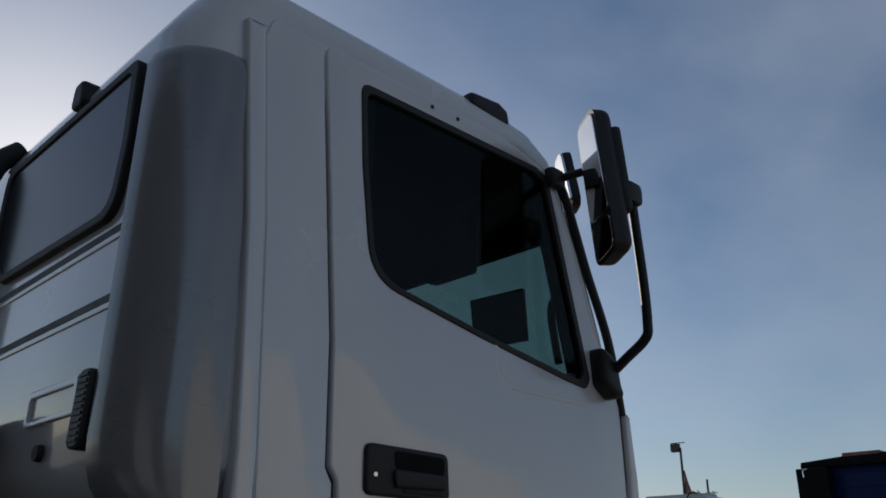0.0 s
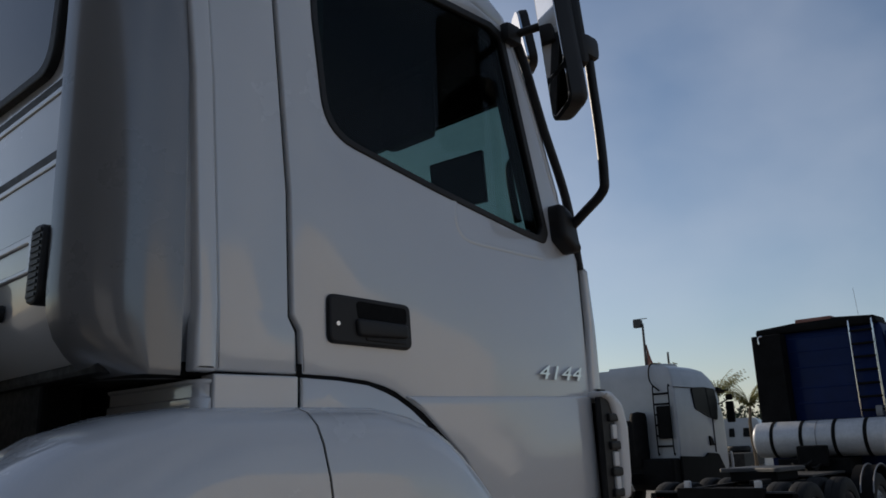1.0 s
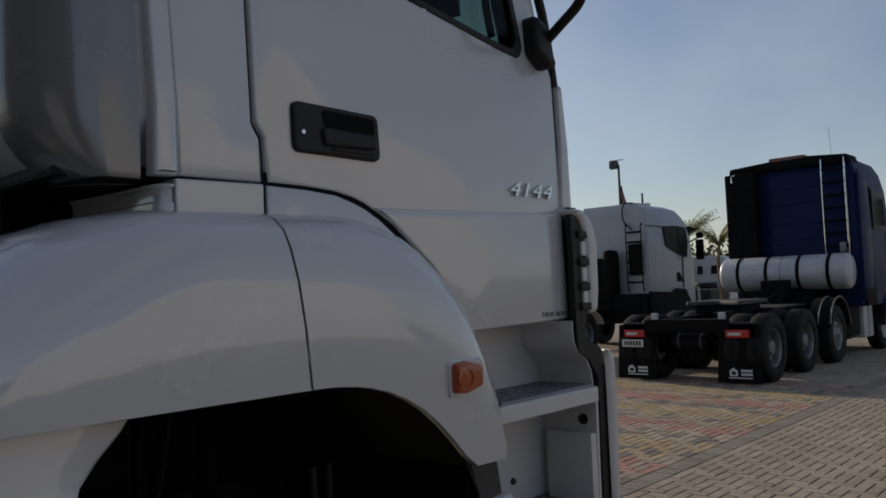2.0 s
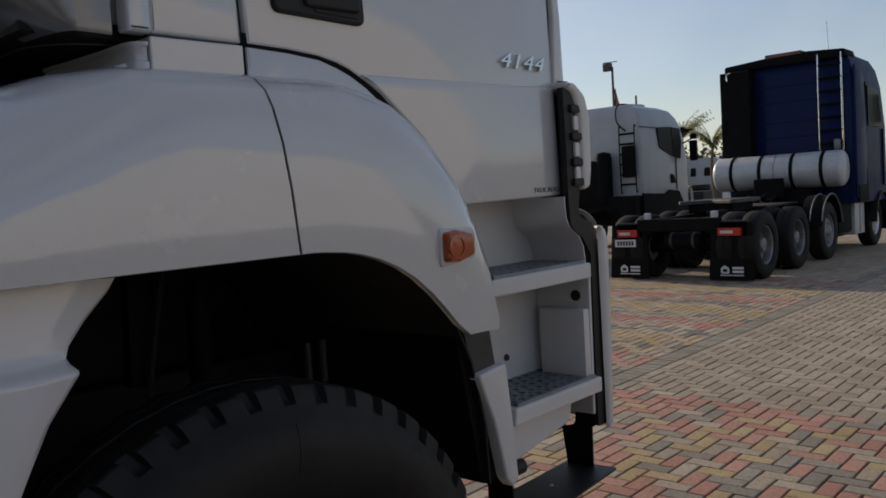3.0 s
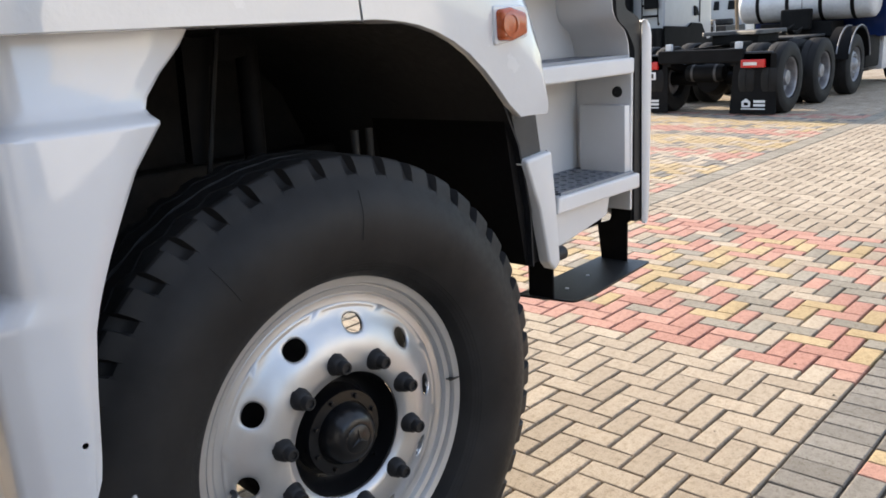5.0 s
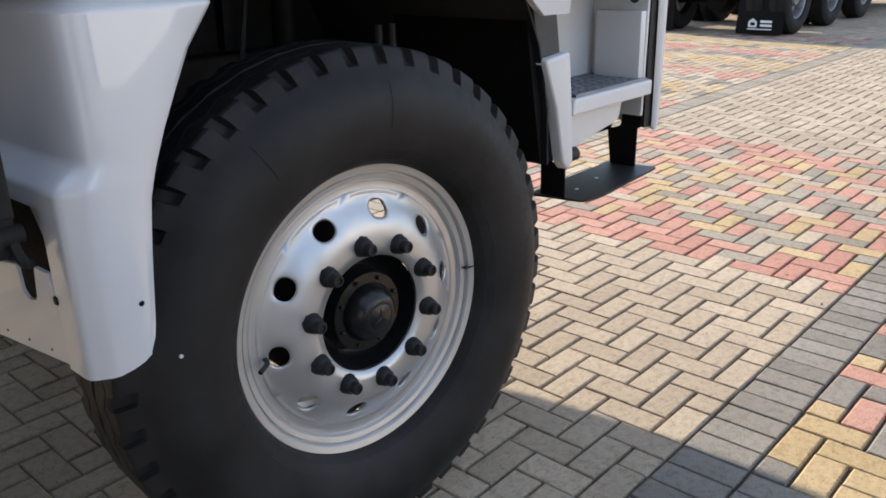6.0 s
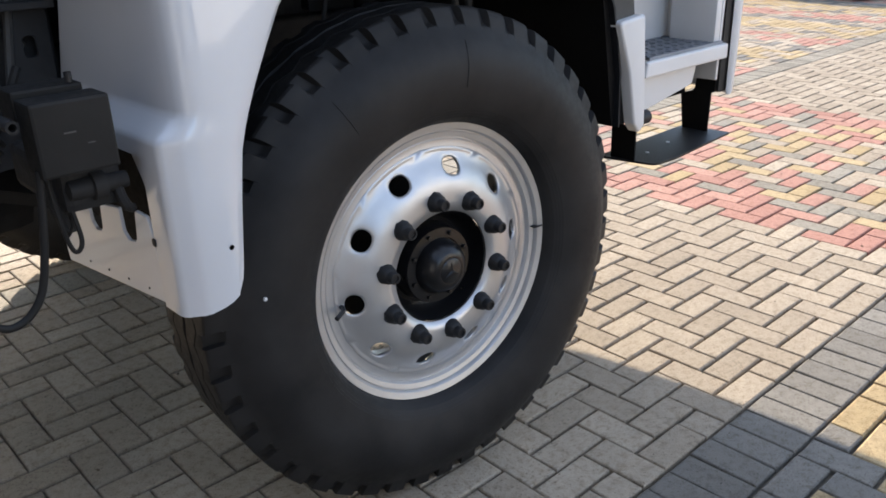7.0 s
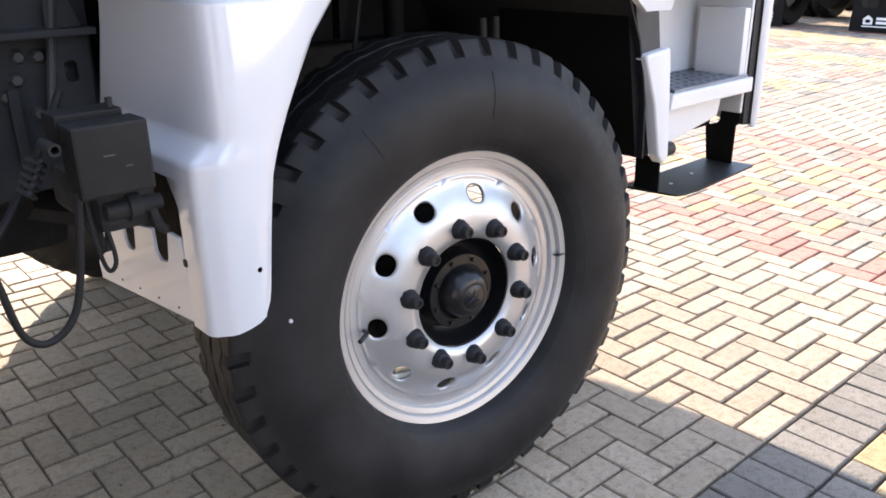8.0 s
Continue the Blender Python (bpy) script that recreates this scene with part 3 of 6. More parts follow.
part("pillar_trim", tube([(0.855, SIDE + 0.012, 2.925), (0.90, SIDE + 0.006, 2.84), (0.985, SIDE + 0.006, 2.63), (1.075, SIDE + 0.004, 2.42), (1.122, SIDE + 0.006, 2.20)], 0.014, 10), BLACK_PLASTIC, truck, "black windscreen pillar trim", smooth=True)
lampm = slab(fillet([(0.465, 3.010), (0.56, 2.992), (0.635, 2.985), (0.648, 3.01), (0.640, 3.052), (0.60, 3.068), (0.48, 3.055)], 0.02), [], SIDE + 0.006, SIDE + 0.15, 0.02, seg=4)
part("roof_marker_lamp", lampm, BLACK_PLASTIC, truck, "black roof corner lamp", smooth=True)
part("roof_back_lamp", slab(fillet([(0.57, 2.83), (0.65, 2.83), (0.64, 2.905), (0.59, 2.905)], 0.02), [], -0.415, -0.34, 0.01, axis="x"), BLACK_PLASTIC, truck)

# back wall: window, pressed ribs, vent, recess and plug
XB = -0.395
win = fillet([(0.268, 2.80, 0.03), (0.258, 2.60, 0.1), (0.275, 2.44, 0.07), (0.95, 2.455, 0.07), (1.06, 2.56, 0.06), (1.06, 2.80, 0.05)], 0.05)
backwin = part("rear_window", slab(win, [], XB - 0.012, XB + 0.01, 0.003, axis="x"), REAR_GLASS, truck, "dark tinted rear cab window")
ring_in = [(y + (0.66 - y) * 0.05, z + (2.62 - z) * 0.075) for y, z in win]
ring_out = [(y + (0.66 - y) * -0.03, z + (2.62 - z) * -0.05) for y, z in win]
part("rear_window_seal", slab(ring_out, [ring_in], XB - 0.018, XB + 0.005, 0.004, axis="x"), SEAL, backwin, "black rubber seal")
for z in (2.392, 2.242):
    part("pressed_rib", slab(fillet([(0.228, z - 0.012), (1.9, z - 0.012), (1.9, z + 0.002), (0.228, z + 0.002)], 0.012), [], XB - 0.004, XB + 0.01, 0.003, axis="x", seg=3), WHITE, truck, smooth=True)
    # Dark strip above each rib holds its shadow in the colour.
    part("rib_shadow_line", slab(fillet([(0.228, z + 0.002), (1.9, z + 0.002), (1.9, z + 0.020), (0.228, z + 0.020)], 0.004), [], XB - 0.002, XB + 0.01, axis="x"), STEEL_AND_SHADE, truck)
vent = part("vent", slab(fillet([(0.216, 2.108), (0.278, 2.112), (0.291, 1.963), (0.228, 1.958)], 0.027), [], XB - 0.024, XB + 0.01, 0.006, axis="x"), BLACK_PLASTIC, truck, "black louvred vent")
for k in range(11):
    z = 2.098 - 0.012 * k
    part("vent_slat", box_bm(XB - 0.0265, XB - 0.022, 0.228 + 0.0009 * k, 0.268 + 0.0009 * k, z - 0.004, z + 0.002), BLACK_PLASTIC, vent)
rec = fillet([(0.325, 2.112), (0.585, 2.112), (0.585, 2.035), (0.322, 2.035)], 0.012)
rec_in = fillet([(0.341, 2.096), (0.570, 2.096), (0.570, 2.046), (0.340, 2.046)], 0.008)
part("recess_frame", slab(rec, [rec_in], XB - 0.006, XB + 0.01, 0.003, axis="x"), WHITE, truck)
part("back_plug", lathe([(0.0001, -0.012), (0.016, -0.012), (0.018, 0.0)], 16, "x"), BLACK_PLASTIC, truck).location = (XB, 0.47, 1.975)
part("intake_stack", slab(fillet([(0.66, 1.6), (0.95, 1.6), (0.95, 2.07), (0.70, 2.07)], 0.06), [], -0.52, -0.42, 0.03, axis="x", seg=3), BLACK_PLASTIC, truck, "black air intake box", smooth=True)
part("intake_pipe", tube([(-0.45, 1.17, 2.0), (-0.45, 1.17, 2.5), (-0.44, 1.16, 2.82), (-0.37, 1.16, 2.93)], 0.032, 14), BLACK_PLASTIC, truck, "black pipe up the cab back", smooth=True)
part("rear_cab_skirt", slab(fillet([(0.40, 1.90), (2.0, 1.90), (2.0, 1.66), (0.41, 1.66)], 0.03), [], -0.33, -0.25, 0.01, axis="x"), FAR_BLACK, truck)
# Added block; darkens what the cab's lower rear corner reflects.
part("engine_cover", box_bm(-1.45, -0.42, 0.55, 2.0, 1.12, 1.74, 0.08), FAR_BLACK, truck, "black block added behind the cab to darken reflections", smooth=True)

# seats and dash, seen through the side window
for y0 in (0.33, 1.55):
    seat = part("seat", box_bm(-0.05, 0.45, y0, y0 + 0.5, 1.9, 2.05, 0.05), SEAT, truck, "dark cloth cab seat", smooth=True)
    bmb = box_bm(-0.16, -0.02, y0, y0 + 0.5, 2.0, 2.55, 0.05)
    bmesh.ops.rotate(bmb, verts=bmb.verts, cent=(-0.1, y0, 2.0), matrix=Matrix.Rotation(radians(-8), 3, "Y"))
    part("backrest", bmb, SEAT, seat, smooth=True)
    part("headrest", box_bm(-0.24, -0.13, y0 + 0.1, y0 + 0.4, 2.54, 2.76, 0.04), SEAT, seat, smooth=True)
part("dashboard", box_bm(0.86, 1.12, 0.14, 2.26, 1.85, 2.14, 0.04), LINER, truck, "near-black dashboard", smooth=True)
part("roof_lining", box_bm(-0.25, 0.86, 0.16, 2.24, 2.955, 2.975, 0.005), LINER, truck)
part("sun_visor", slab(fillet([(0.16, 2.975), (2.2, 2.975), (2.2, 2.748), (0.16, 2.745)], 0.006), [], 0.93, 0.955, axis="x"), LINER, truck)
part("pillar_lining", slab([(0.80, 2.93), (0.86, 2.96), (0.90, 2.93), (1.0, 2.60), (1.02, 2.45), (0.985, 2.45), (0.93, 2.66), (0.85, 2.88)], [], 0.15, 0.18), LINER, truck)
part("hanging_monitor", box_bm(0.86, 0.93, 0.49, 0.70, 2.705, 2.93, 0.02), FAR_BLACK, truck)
part("dash_panel", slab(fillet([(0.335, 2.455), (0.565, 2.465), (0.585, 2.645), (0.345, 2.635)], 0.005), [], 0.985, 0.995, axis="x"), STEEL_AND_SHADE, truck)
part("grab_handle", tube([(0.99, 0.215, 2.36), (0.985, 0.225, 2.44), (0.975, 0.225, 2.54), (0.99, 0.19, 2.58)], 0.013, 8), BLACK_PLASTIC, truck, smooth=True)
bm = lathe([(0.21 + 0.016 * math.cos(a), 0.016 * math.sin(a)) for a in np.linspace(0, 2 * math.pi, 9)[:-1]], 32, "x", close=True)
part("steering_wheel", bm, BLACK_PLASTIC, truck, smooth=True).matrix_basis = pose(0.72, 1.8, 2.2, 0, -35, 0)

# door mirror on its tubular arm; the housing is turned towards the driver
MF = pose(0.826, -0.102, 2.803, 0, -4.8, -32)
mir = part("mirror", slab(fillet([(-0.070, -0.222, 0.04), (0.072, -0.235, 0.04), (0.072, 0.218, 0.04), (-0.060, 0.232, 0.04)], 0.03), [], 0.032, -0.028, 0.03, axis="x", seg=4), BLACK_PLASTIC, truck, "black door mirror housing", smooth=True)
mir.matrix_basis = MF
part("mirror_glass", slab(fillet([(-0.062, -0.10, 0.02), (0.062, -0.10, 0.02), (0.060, 0.205, 0.03), (-0.050, 0.217, 0.03)], 0.02), [], -0.033, -0.026, 0.002, axis="x"), MIRROR, mir, "flat mirror glass")
part("wide_angle_glass", slab(fillet([(-0.060, -0.209, 0.03), (0.062, -0.222, 0.03), (0.062, -0.115, 0.02), (-0.062, -0.115, 0.02)], 0.02), [], -0.033, -0.026, 0.002, axis="x"), MIRROR, mir)
part("mirror_back", box_bm(0.022, 0.055, -0.055, 0.03, -0.10, 0.17, 0.016), BLACK_PLASTIC, mir, smooth=True)
arm = part("mirror_arm", tube([(1.035, 0.05, 2.315), (1.03, 0.0, 2.345), (1.005, -0.085, 2.385), (0.998, -0.10, 2.43), (0.995, -0.10, 2.55), (0.985, -0.097, 2.70), (0.975, -0.095, 2.83)], 0.0145, 12), BLACK_PLASTIC, truck, "black tubular mirror arm", smooth=True)
part("arm_clamp", box_bm(0.925, 1.0, -0.125, -0.075, 2.785, 2.855, 0.018), BLACK_PLASTIC, arm, smooth=True)
part("upper_arm", tube([(0.835, SIDE, 2.885), (0.86, 0.02, 2.895), (0.90, -0.07, 2.905)], 0.013), BLACK_PLASTIC, arm, smooth=True)
part("upper_arm_foot", box_bm(0.79, 0.86, SIDE - 0.03, SIDE + 0.01, 2.855, 2.915, 0.015), BLACK_PLASTIC, arm, smooth=True)
part("lower_arm_foot", slab(fillet([(0.965, 2.385, 0.03), (1.03, 2.36, 0.03), (1.075, 2.24, 0.03), (1.03, 2.235, 0.03), (0.975, 2.27, 0.03)], 0.03), [], SIDE - 0.05, SIDE + 0.004, 0.02, seg=4), BLACK_PLASTIC, arm, smooth=True)
kerb = part("kerb_mirror", slab(fillet([(-0.06, -0.10), (0.06, -0.10), (0.05, 0.11), (-0.05, 0.11)], 0.04), [], -0.01, 0.02, 0.012, axis="x", seg=3), BLACK_PLASTIC, truck, "small kerb view mirror", smooth=True)
kerb.matrix_basis = pose(1.075, 0.21, 3.0, 0, -8, -40)
part("kerb_glass", slab(fillet([(-0.055, -0.094), (0.055, -0.094), (0.045, 0.104), (-0.045, 0.104)], 0.03), [], -0.016, -0.008, axis="x"), MIRROR, kerb)

# upper wheel arch panel, wrapped round its rear corner
YF = -0.055
PLAN = [(-0.74, 0.75), (-0.74, 0.45), (-0.74, 0.20), (-0.735, 0.11), (-0.71, 0.03), (-0.665, -0.025), (-0.60, -0.048)] + [(x, YF) for x in (-0.5, -0.42, -0.33, -0.24, -0.15, -0.07, 0.0, 0.08, 0.11, 0.16, 0.20, 0.25, 0.30, 0.35, 0.40, 0.44, 0.48, 0.52, 0.56, 0.60, 0.625)]


def arch_low(x):
    return float(np.interp(x, [-0.8, 0.09, 0.15, 0.20, 0.25, 0.30, 0.35, 0.40, 0.44, 0.48, 0.515, 0.62], [1.425, 1.427, 1.422, 1.413, 1.399, 1.378, 1.349, 1.310, 1.272, 1.230, 1.199, 1.197]))


def arch_top(x):
    return float(np.interp(x, [-0.8, -0.66, -0.534, -0.459, -0.373, -0.25, 0.107, 0.20, 0.281, 0.35, 0.411, 0.47, 0.514, 0.57, 0.61, 0.625], [1.58, 1.605, 1.656, 1.704, 1.746, 1.769, 1.774, 1.774, 1.764, 1.742, 1.708, 1.660, 1.618, 1.52, 1.40, 1.26]))


def arch_columns(xa, xb):
    cols = []
    pts = [p for p in PLAN if xa < p[0] < xb or (xa < -0.7 and p[0] <= xb)]
    if xa > -0.7:
        pts = [(xa, YF)] + pts
    if xb < 0.62:
        pts = pts + [(xb, YF)]
    for n, (x, y) in enumerate(pts):
        lo, hi = arch_low(x), arch_top(x)
        a, b = Vector(pts[max(n - 1, 0)]), Vector(pts[min(n + 1, len(pts) - 1)])
        d = (b - a).normalized()
        inward = Vector((-d.y, d.x))
        reach = min(0.16, 0.10 + 0.06 * min(1.0, (hi - lo) / 0.3))
        edge = -1 if (xb < 0.62 and n == len(pts) - 1) else 1 if (xa > -0.7 and n == 0) else 0
        col = []
        for t, off in ((0.0, 0.018 if x > 0.12 else 0.12), (0.0, 0.006), (0.006, 0.001), (0.10, 0.0), (0.35, -0.004), (0.6, -0.001), (0.78, 0.010), (0.88, 0.024), (0.95, 0.05), (0.985, 0.085), (1.0, reach), (1.0, reach + 0.03)):
            off += 0.15 * min(1.0, max(0.0, (-0.22 - x) / 0.3)) * max(0.0, (t - 0.35) / 0.65) ** 2
            q = Vector(((0.048 - 0.043 * min(t, 1.0) + 0.003 * edge) if edge else x, y)) + inward * off
            col.append((q.x, q.y, lo + (hi - lo) * t))
        cols.append(col)
    return cols


part("wheel_arch", grid_bm(arch_columns(-0.8, 0.012), thick=0.004), WHITE_WAVY, truck, "white moulded wheel arch", smooth=60)
part("wheel_arch_front", grid_bm(arch_columns(0.018, 0.7), thick=0.004), WHITE_WAVY, truck, "white moulded wheel arch front half", smooth=60)
part("arch_joint_seal", slab([(0.006, 1.655), (0.026, 1.655), (0.056, 1.44), (0.034, 1.44)], [], YF + 0.012, YF + 0.03), SEAL, truck)
lens = part("side_marker", slab(fillet([(0.432, 1.440), (0.470, 1.445), (0.525, 1.432), (0.525, 1.385), (0.47, 1.372), (0.432, 1.376)], 0.012), [], YF - 0.026, YF, 0.010, seg=3), AMBER, truck, "amber side marker lamp", smooth=True)
part("marker_ring", lathe([(0.020, -0.004), (0.028, -0.003), (0.031, 0.004), (0.031, 0.012)], 24), AMBER, lens, smooth=True).location = (0.462, YF - 0.024, 1.408)
part("marker_base", slab(fillet([(0.422, 1.450), (0.535, 1.448), (0.548, 1.435), (0.545, 1.38), (0.425, 1.364)], 0.01), [], YF - 0.008, YF + 0.01, 0.004), WHITE_MOULDED, lens)

# lower rear mudguard: large rounded corner above, a ridge standing out below the shelf
GUARD_Z = [1.43, 1.40, 1.36, 1.325, 1.305, 1.288, 1.22, 1.12, 1.05, 1.03, 0.99, 0.90, 0.80, 0.765, 0.745, 0.730, 0.721, 0.715]
GUARD_X = [-0.27, -0.292, -0.335, -0.366, -0.374, -0.364, -0.418, -0.472, -0.502, -0.510, -0.522, -0.535, -0.546, -0.550, -0.552, -0.553, -0.554, -0.554]
GUARD_Y = [0.012, 0.008, 0.003, -0.003, -0.008, -0.034, -0.037, -0.040, -0.041, -0.042, -0.042, -0.043, -0.043, -0.043, -0.043, -0.043, -0.043, -0.043]


def guard_row(z):
    xf, y = (float(np.interp(-z, [-q for q in GUARD_Z], v)) for v in (GUARD_X, GUARD_Y))
    b = min(1.0, max(0.0, (1.068 - z) / 0.042))
    b = b + 0.35 * (b * b * (3 - 2 * b) - b)
    plain = [(-0.575, -0.001), (-0.592, 0.001), (-0.606, 0.007), (-0.615, 0.016), (-0.621, 0.030), (-0.624, 0.055), (-0.625, 0.075), (-0.626, 0.096)]
    ridge = [(-0.600, -0.001), (-0.622, 0.002), (-0.634, 0.007), (-0.641, 0.013), (-0.655, 0.021), (-0.662, 0.029), (-0.6645, 0.040), (-0.6645, 0.096)]
    lip = 0.03 if z > 0.78 else 0.012
    pts = [(xf + 0.13 * lip, y + lip), (xf, y + 0.25 * lip), (xf - 0.012, y), (0.7 * xf - 0.18, y - 0.004), (0.4 * xf - 0.36, y - 0.004)]
    up = min(1.0, max(0.0, (z - 1.285) / 0.014))
    plain = [(px + 0.030 * up, py + 0.004 * k * up) for k, (px, py) in enumerate(plain)]
    pts += [(p[0] + (q[0] - p[0]) * b, y + p[1] + (q[1] - p[1]) * b) for p, q in zip(plain, ridge)]
    pts = [(max(px, xf + 0.0) if k < 2 else min(px, xf - 0.004 * k), py) for k, (px, py) in enumerate(pts)]
    end = pts[-1]
    far = 0.39 + 0.45 * max(0.0, 1.257 - z)
    pts += [(end[0] - 0.0005 * k, end[1] + (far - end[1]) * k / 5) for k in (1, 2, 3, 4, 5)]
    low = min(1.0, max(0.0, (0.80 - z) / 0.085))
    return [(px, py, z + low * 0.048 * (1 - math.sqrt(1 - min(1.0, max(0.0, 1 - (xf - px) / 0.09)) ** 2))) for px, py in pts]


ZS = [1.43, 1.40, 1.36, 1.325, 1.308, 1.300, 1.296, 1.290, 1.285, 1.281, 1.270, 1.22, 1.16, 1.10, 1.074, 1.067, 1.060, 1.050, 1.040, 1.032, 1.026, 1.020, 1.006, 0.993, 0.95, 0.90, 0.80, 0.755, 0.743, 0.733, 0.725, 0.719, 0.715]
guard = part("mudguard", grid_bm([guard_row(z) for z in ZS], thick=0.004, skip=lambda i, j: ZS[i] <= 0.995 and j >= 12), WHITE_MOULDED, truck, "white moulded rear mudguard", smooth=45)


def slanted(bm):
    """Leans the lower apron back towards its inner end."""
    for v in bm.verts:
        v.co.x -= 0.125 * max(0.0, v.co.y - 0.05)
    return bm


apron = fillet([(0.046, 0.722, 0.002), (0.400, 0.718, 0.004), (0.404, 0.757, 0.012), (0.366, 0.785, 0.012), (0.360, 0.842), (0.275, 0.868), (0.272, 0.832, 0.012), (0.260, 0.818, 0.01), (0.236, 0.820, 0.012), (0.228, 0.876), (0.160, 0.882), (0.158, 0.836, 0.012), (0.144, 0.822, 0.01), (0.116, 0.826, 0.012), (0.106, 0.888), (0.068, 0.884), (0.058, 0.85), (0.052, 0.80)], 0.006)
part("guard_apron", slanted(slab(apron, [], -0.664, -0.658, 0.002, axis="x")), WHITE_MOULDED, guard, "white slotted lower apron")
part("recess_wall", slab(fillet([(0.066, 1.003), (0.130, 1.003), (0.116, 0.978), (0.092, 0.945, 0.01), (0.082, 0.925, 0.01), (0.070, 0.928, 0.005), (0.064, 0.96)], 0.006), [], -0.652, -0.646, axis="x"), WHITE_MOULDED, guard)
# Added black sheet imitating the shade inside the guard's opening.
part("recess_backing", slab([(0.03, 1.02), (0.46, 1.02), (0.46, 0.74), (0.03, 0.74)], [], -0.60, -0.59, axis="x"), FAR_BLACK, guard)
part("edge_clip", box_bm(-0.668, -0.655, 0.047, 0.060, 0.832, 0.846, 0.003), BLACK_PLASTIC, guard)
for y in (0.10, 0.17, 0.24, 0.31):
    part("rivet", lathe([(0.0001, -0.002), (0.002, -0.0015), (0.0026, 0.0)], 10, "x"), STEEL_AND_SHADE, guard).location = (-0.664 - 0.125 * (y - 0.05), y, 0.738)
part("drain_hole", lathe([(0.0001, -0.001), (0.005, -0.001), (0.005, 0.004)], 14), SEAL, guard).location = (-0.572, -0.046, 0.83)

# wheel housing and chassis
HOUSING = [(0.645, 0.80), (0.64, 0.95), (0.60, 1.12), (0.53, 1.26), (0.43, 1.36), (0.30, 1.425), (0.15, 1.452), (-0.1, 1.455), (-0.25, 1.45), (-0.34, 1.40), (-0.42, 1.27), (-0.50, 1.10), (-0.56, 0.92), (-0.60, 0.76)]
rows = [[(x, y, z) for y in (0.014 if x > 0.52 else -0.022 if x > 0.12 else 0.03, 0.2, 0.5, 0.95)] for x, z in HOUSING]
part("wheel_housing", grid_bm(rows, thick=0.006), HOUSING_BLACK, truck, "black wheel housing", smooth=True)
for y in (0.72, 1.62):
    part("chassis_rail", slab(fillet([(-4.2, 0.82), (1.1, 0.82), (1.1, 1.10), (-4.2, 1.10)], 0.01), [], y, y + 0.08, 0.008), CHASSIS, truck)
for x in (-3.4, -2.2, -1.0, 0.9):
    part("cross_member", box_bm(x, x + 0.12, 0.80, 1.62, 0.86, 1.06, 0.01), CHASSIS, truck)
part("front_axle", box_bm(-0.06, 0.06, 0.30, 2.10, 0.42, 0.56, 0.02), CHASSIS, truck)
part("leaf_spring", tube([(-0.75, 0.70, 0.82), (-0.4, 0.70, 0.70), (0, 0.70, 0.64), (0.4, 0.70, 0.70), (0.75, 0.70, 0.82)], 0.035, 4), CHASSIS, truck)
part("engine_block", box_bm(-0.5, 0.75, 0.86, 1.58, 0.7, 1.5, 0.05), CHASSIS, truck)
part("damper", rod((0.10, 0.42, 0.75), (0.115, 0.42, 1.40), 0.026), FAR_BLACK, truck, smooth=True)
part("support_bracket", slab(fillet([(-0.06, 1.42), (0.13, 1.42), (0.13, 1.38), (0.0, 1.36), (-0.03, 1.15), (-0.07, 1.15)], 0.01), [], 0.40, 0.43), FAR_BLACK, truck)
part("brake_pipe", tube([(0.02, 0.38, 1.45), (-0.02, 0.38, 1.25), (-0.06, 0.38, 1.05)], 0.006, 6), CHASSIS, truck)
for x in (0.405, 0.455):
    part("spring_bolt", rod((x, 0.40, 1.06), (x, 0.40, 1.17), 0.011), STEEL_AND_SHADE, truck)
part("gearbox", box_bm(-2.0, -0.6, 0.92, 1.5, 0.62, 1.25, 0.06), CHASSIS, truck)
part("air_tank", lathe([(0.0001, -1.9), (0.12, -1.87), (0.13, -1.82), (0.13, -1.1), (0.12, -1.05), (0.0001, -1.02)], 24, "x"), CHASSIS, truck, smooth=True).location = (0, 0.5, 0.72)
part("side_plate", slab(fillet([(-2.4, 0.90), (-0.92, 0.88), (-0.62, 0.92), (-0.62, 1.42), (-1.0, 1.62), (-2.4, 1.66)], 0.03), [], 0.50, 0.52), LIFTED_CHASSIS, truck, "dusty frame side plate, lightened to lift its shade")
for x, z in ((-0.765, 1.174), (-0.728, 1.172), (-0.775, 1.13), (-0.69, 1.142), (-0.66, 1.20)):
    part("plate_bolt", lathe([(0.0001, -0.014), (0.010, -0.014), (0.016, -0.004), (0.016, 0.0)], 6), STEEL_AND_SHADE, truck).location = (x, 0.498, z)
# control box, hoses and cables behind the mudguard
cbox = part("control_box", box_bm(-0.842, -0.724, -0.02, 0.045, 1.008, 1.122, 0.005), OLIVE_BOX, truck, "faded dark plastic control box")
part("box_scuff", box_bm(-0.80, -0.782, -0.0206, -0.019, 1.072, 1.0745), STEEL_AND_SHADE, cbox)
part("box_scuff", box_bm(-0.768, -0.757, -0.0206, -0.019, 1.052, 1.054), STEEL_AND_SHADE, cbox)
part("box_lid", box_bm(-0.842, -0.735, 0.052, 0.12, 1.085, 1.131, 0.004), OLIVE_BOX, cbox)
part("box_knob", lathe([(0.0001, -0.006), (0.006, -0.006), (0.006, 0.010)], 10, "z"), BLACK_PLASTIC, cbox).location = (-0.752, 0.06, 1.138)
part("coupling", lathe([(0.007, 0.03), (0.006, -0.03), (0.010, -0.03), (0.010, 0.03)], 16), CHASSIS, truck, smooth=True).location = (-0.862, 0.03, 1.09)
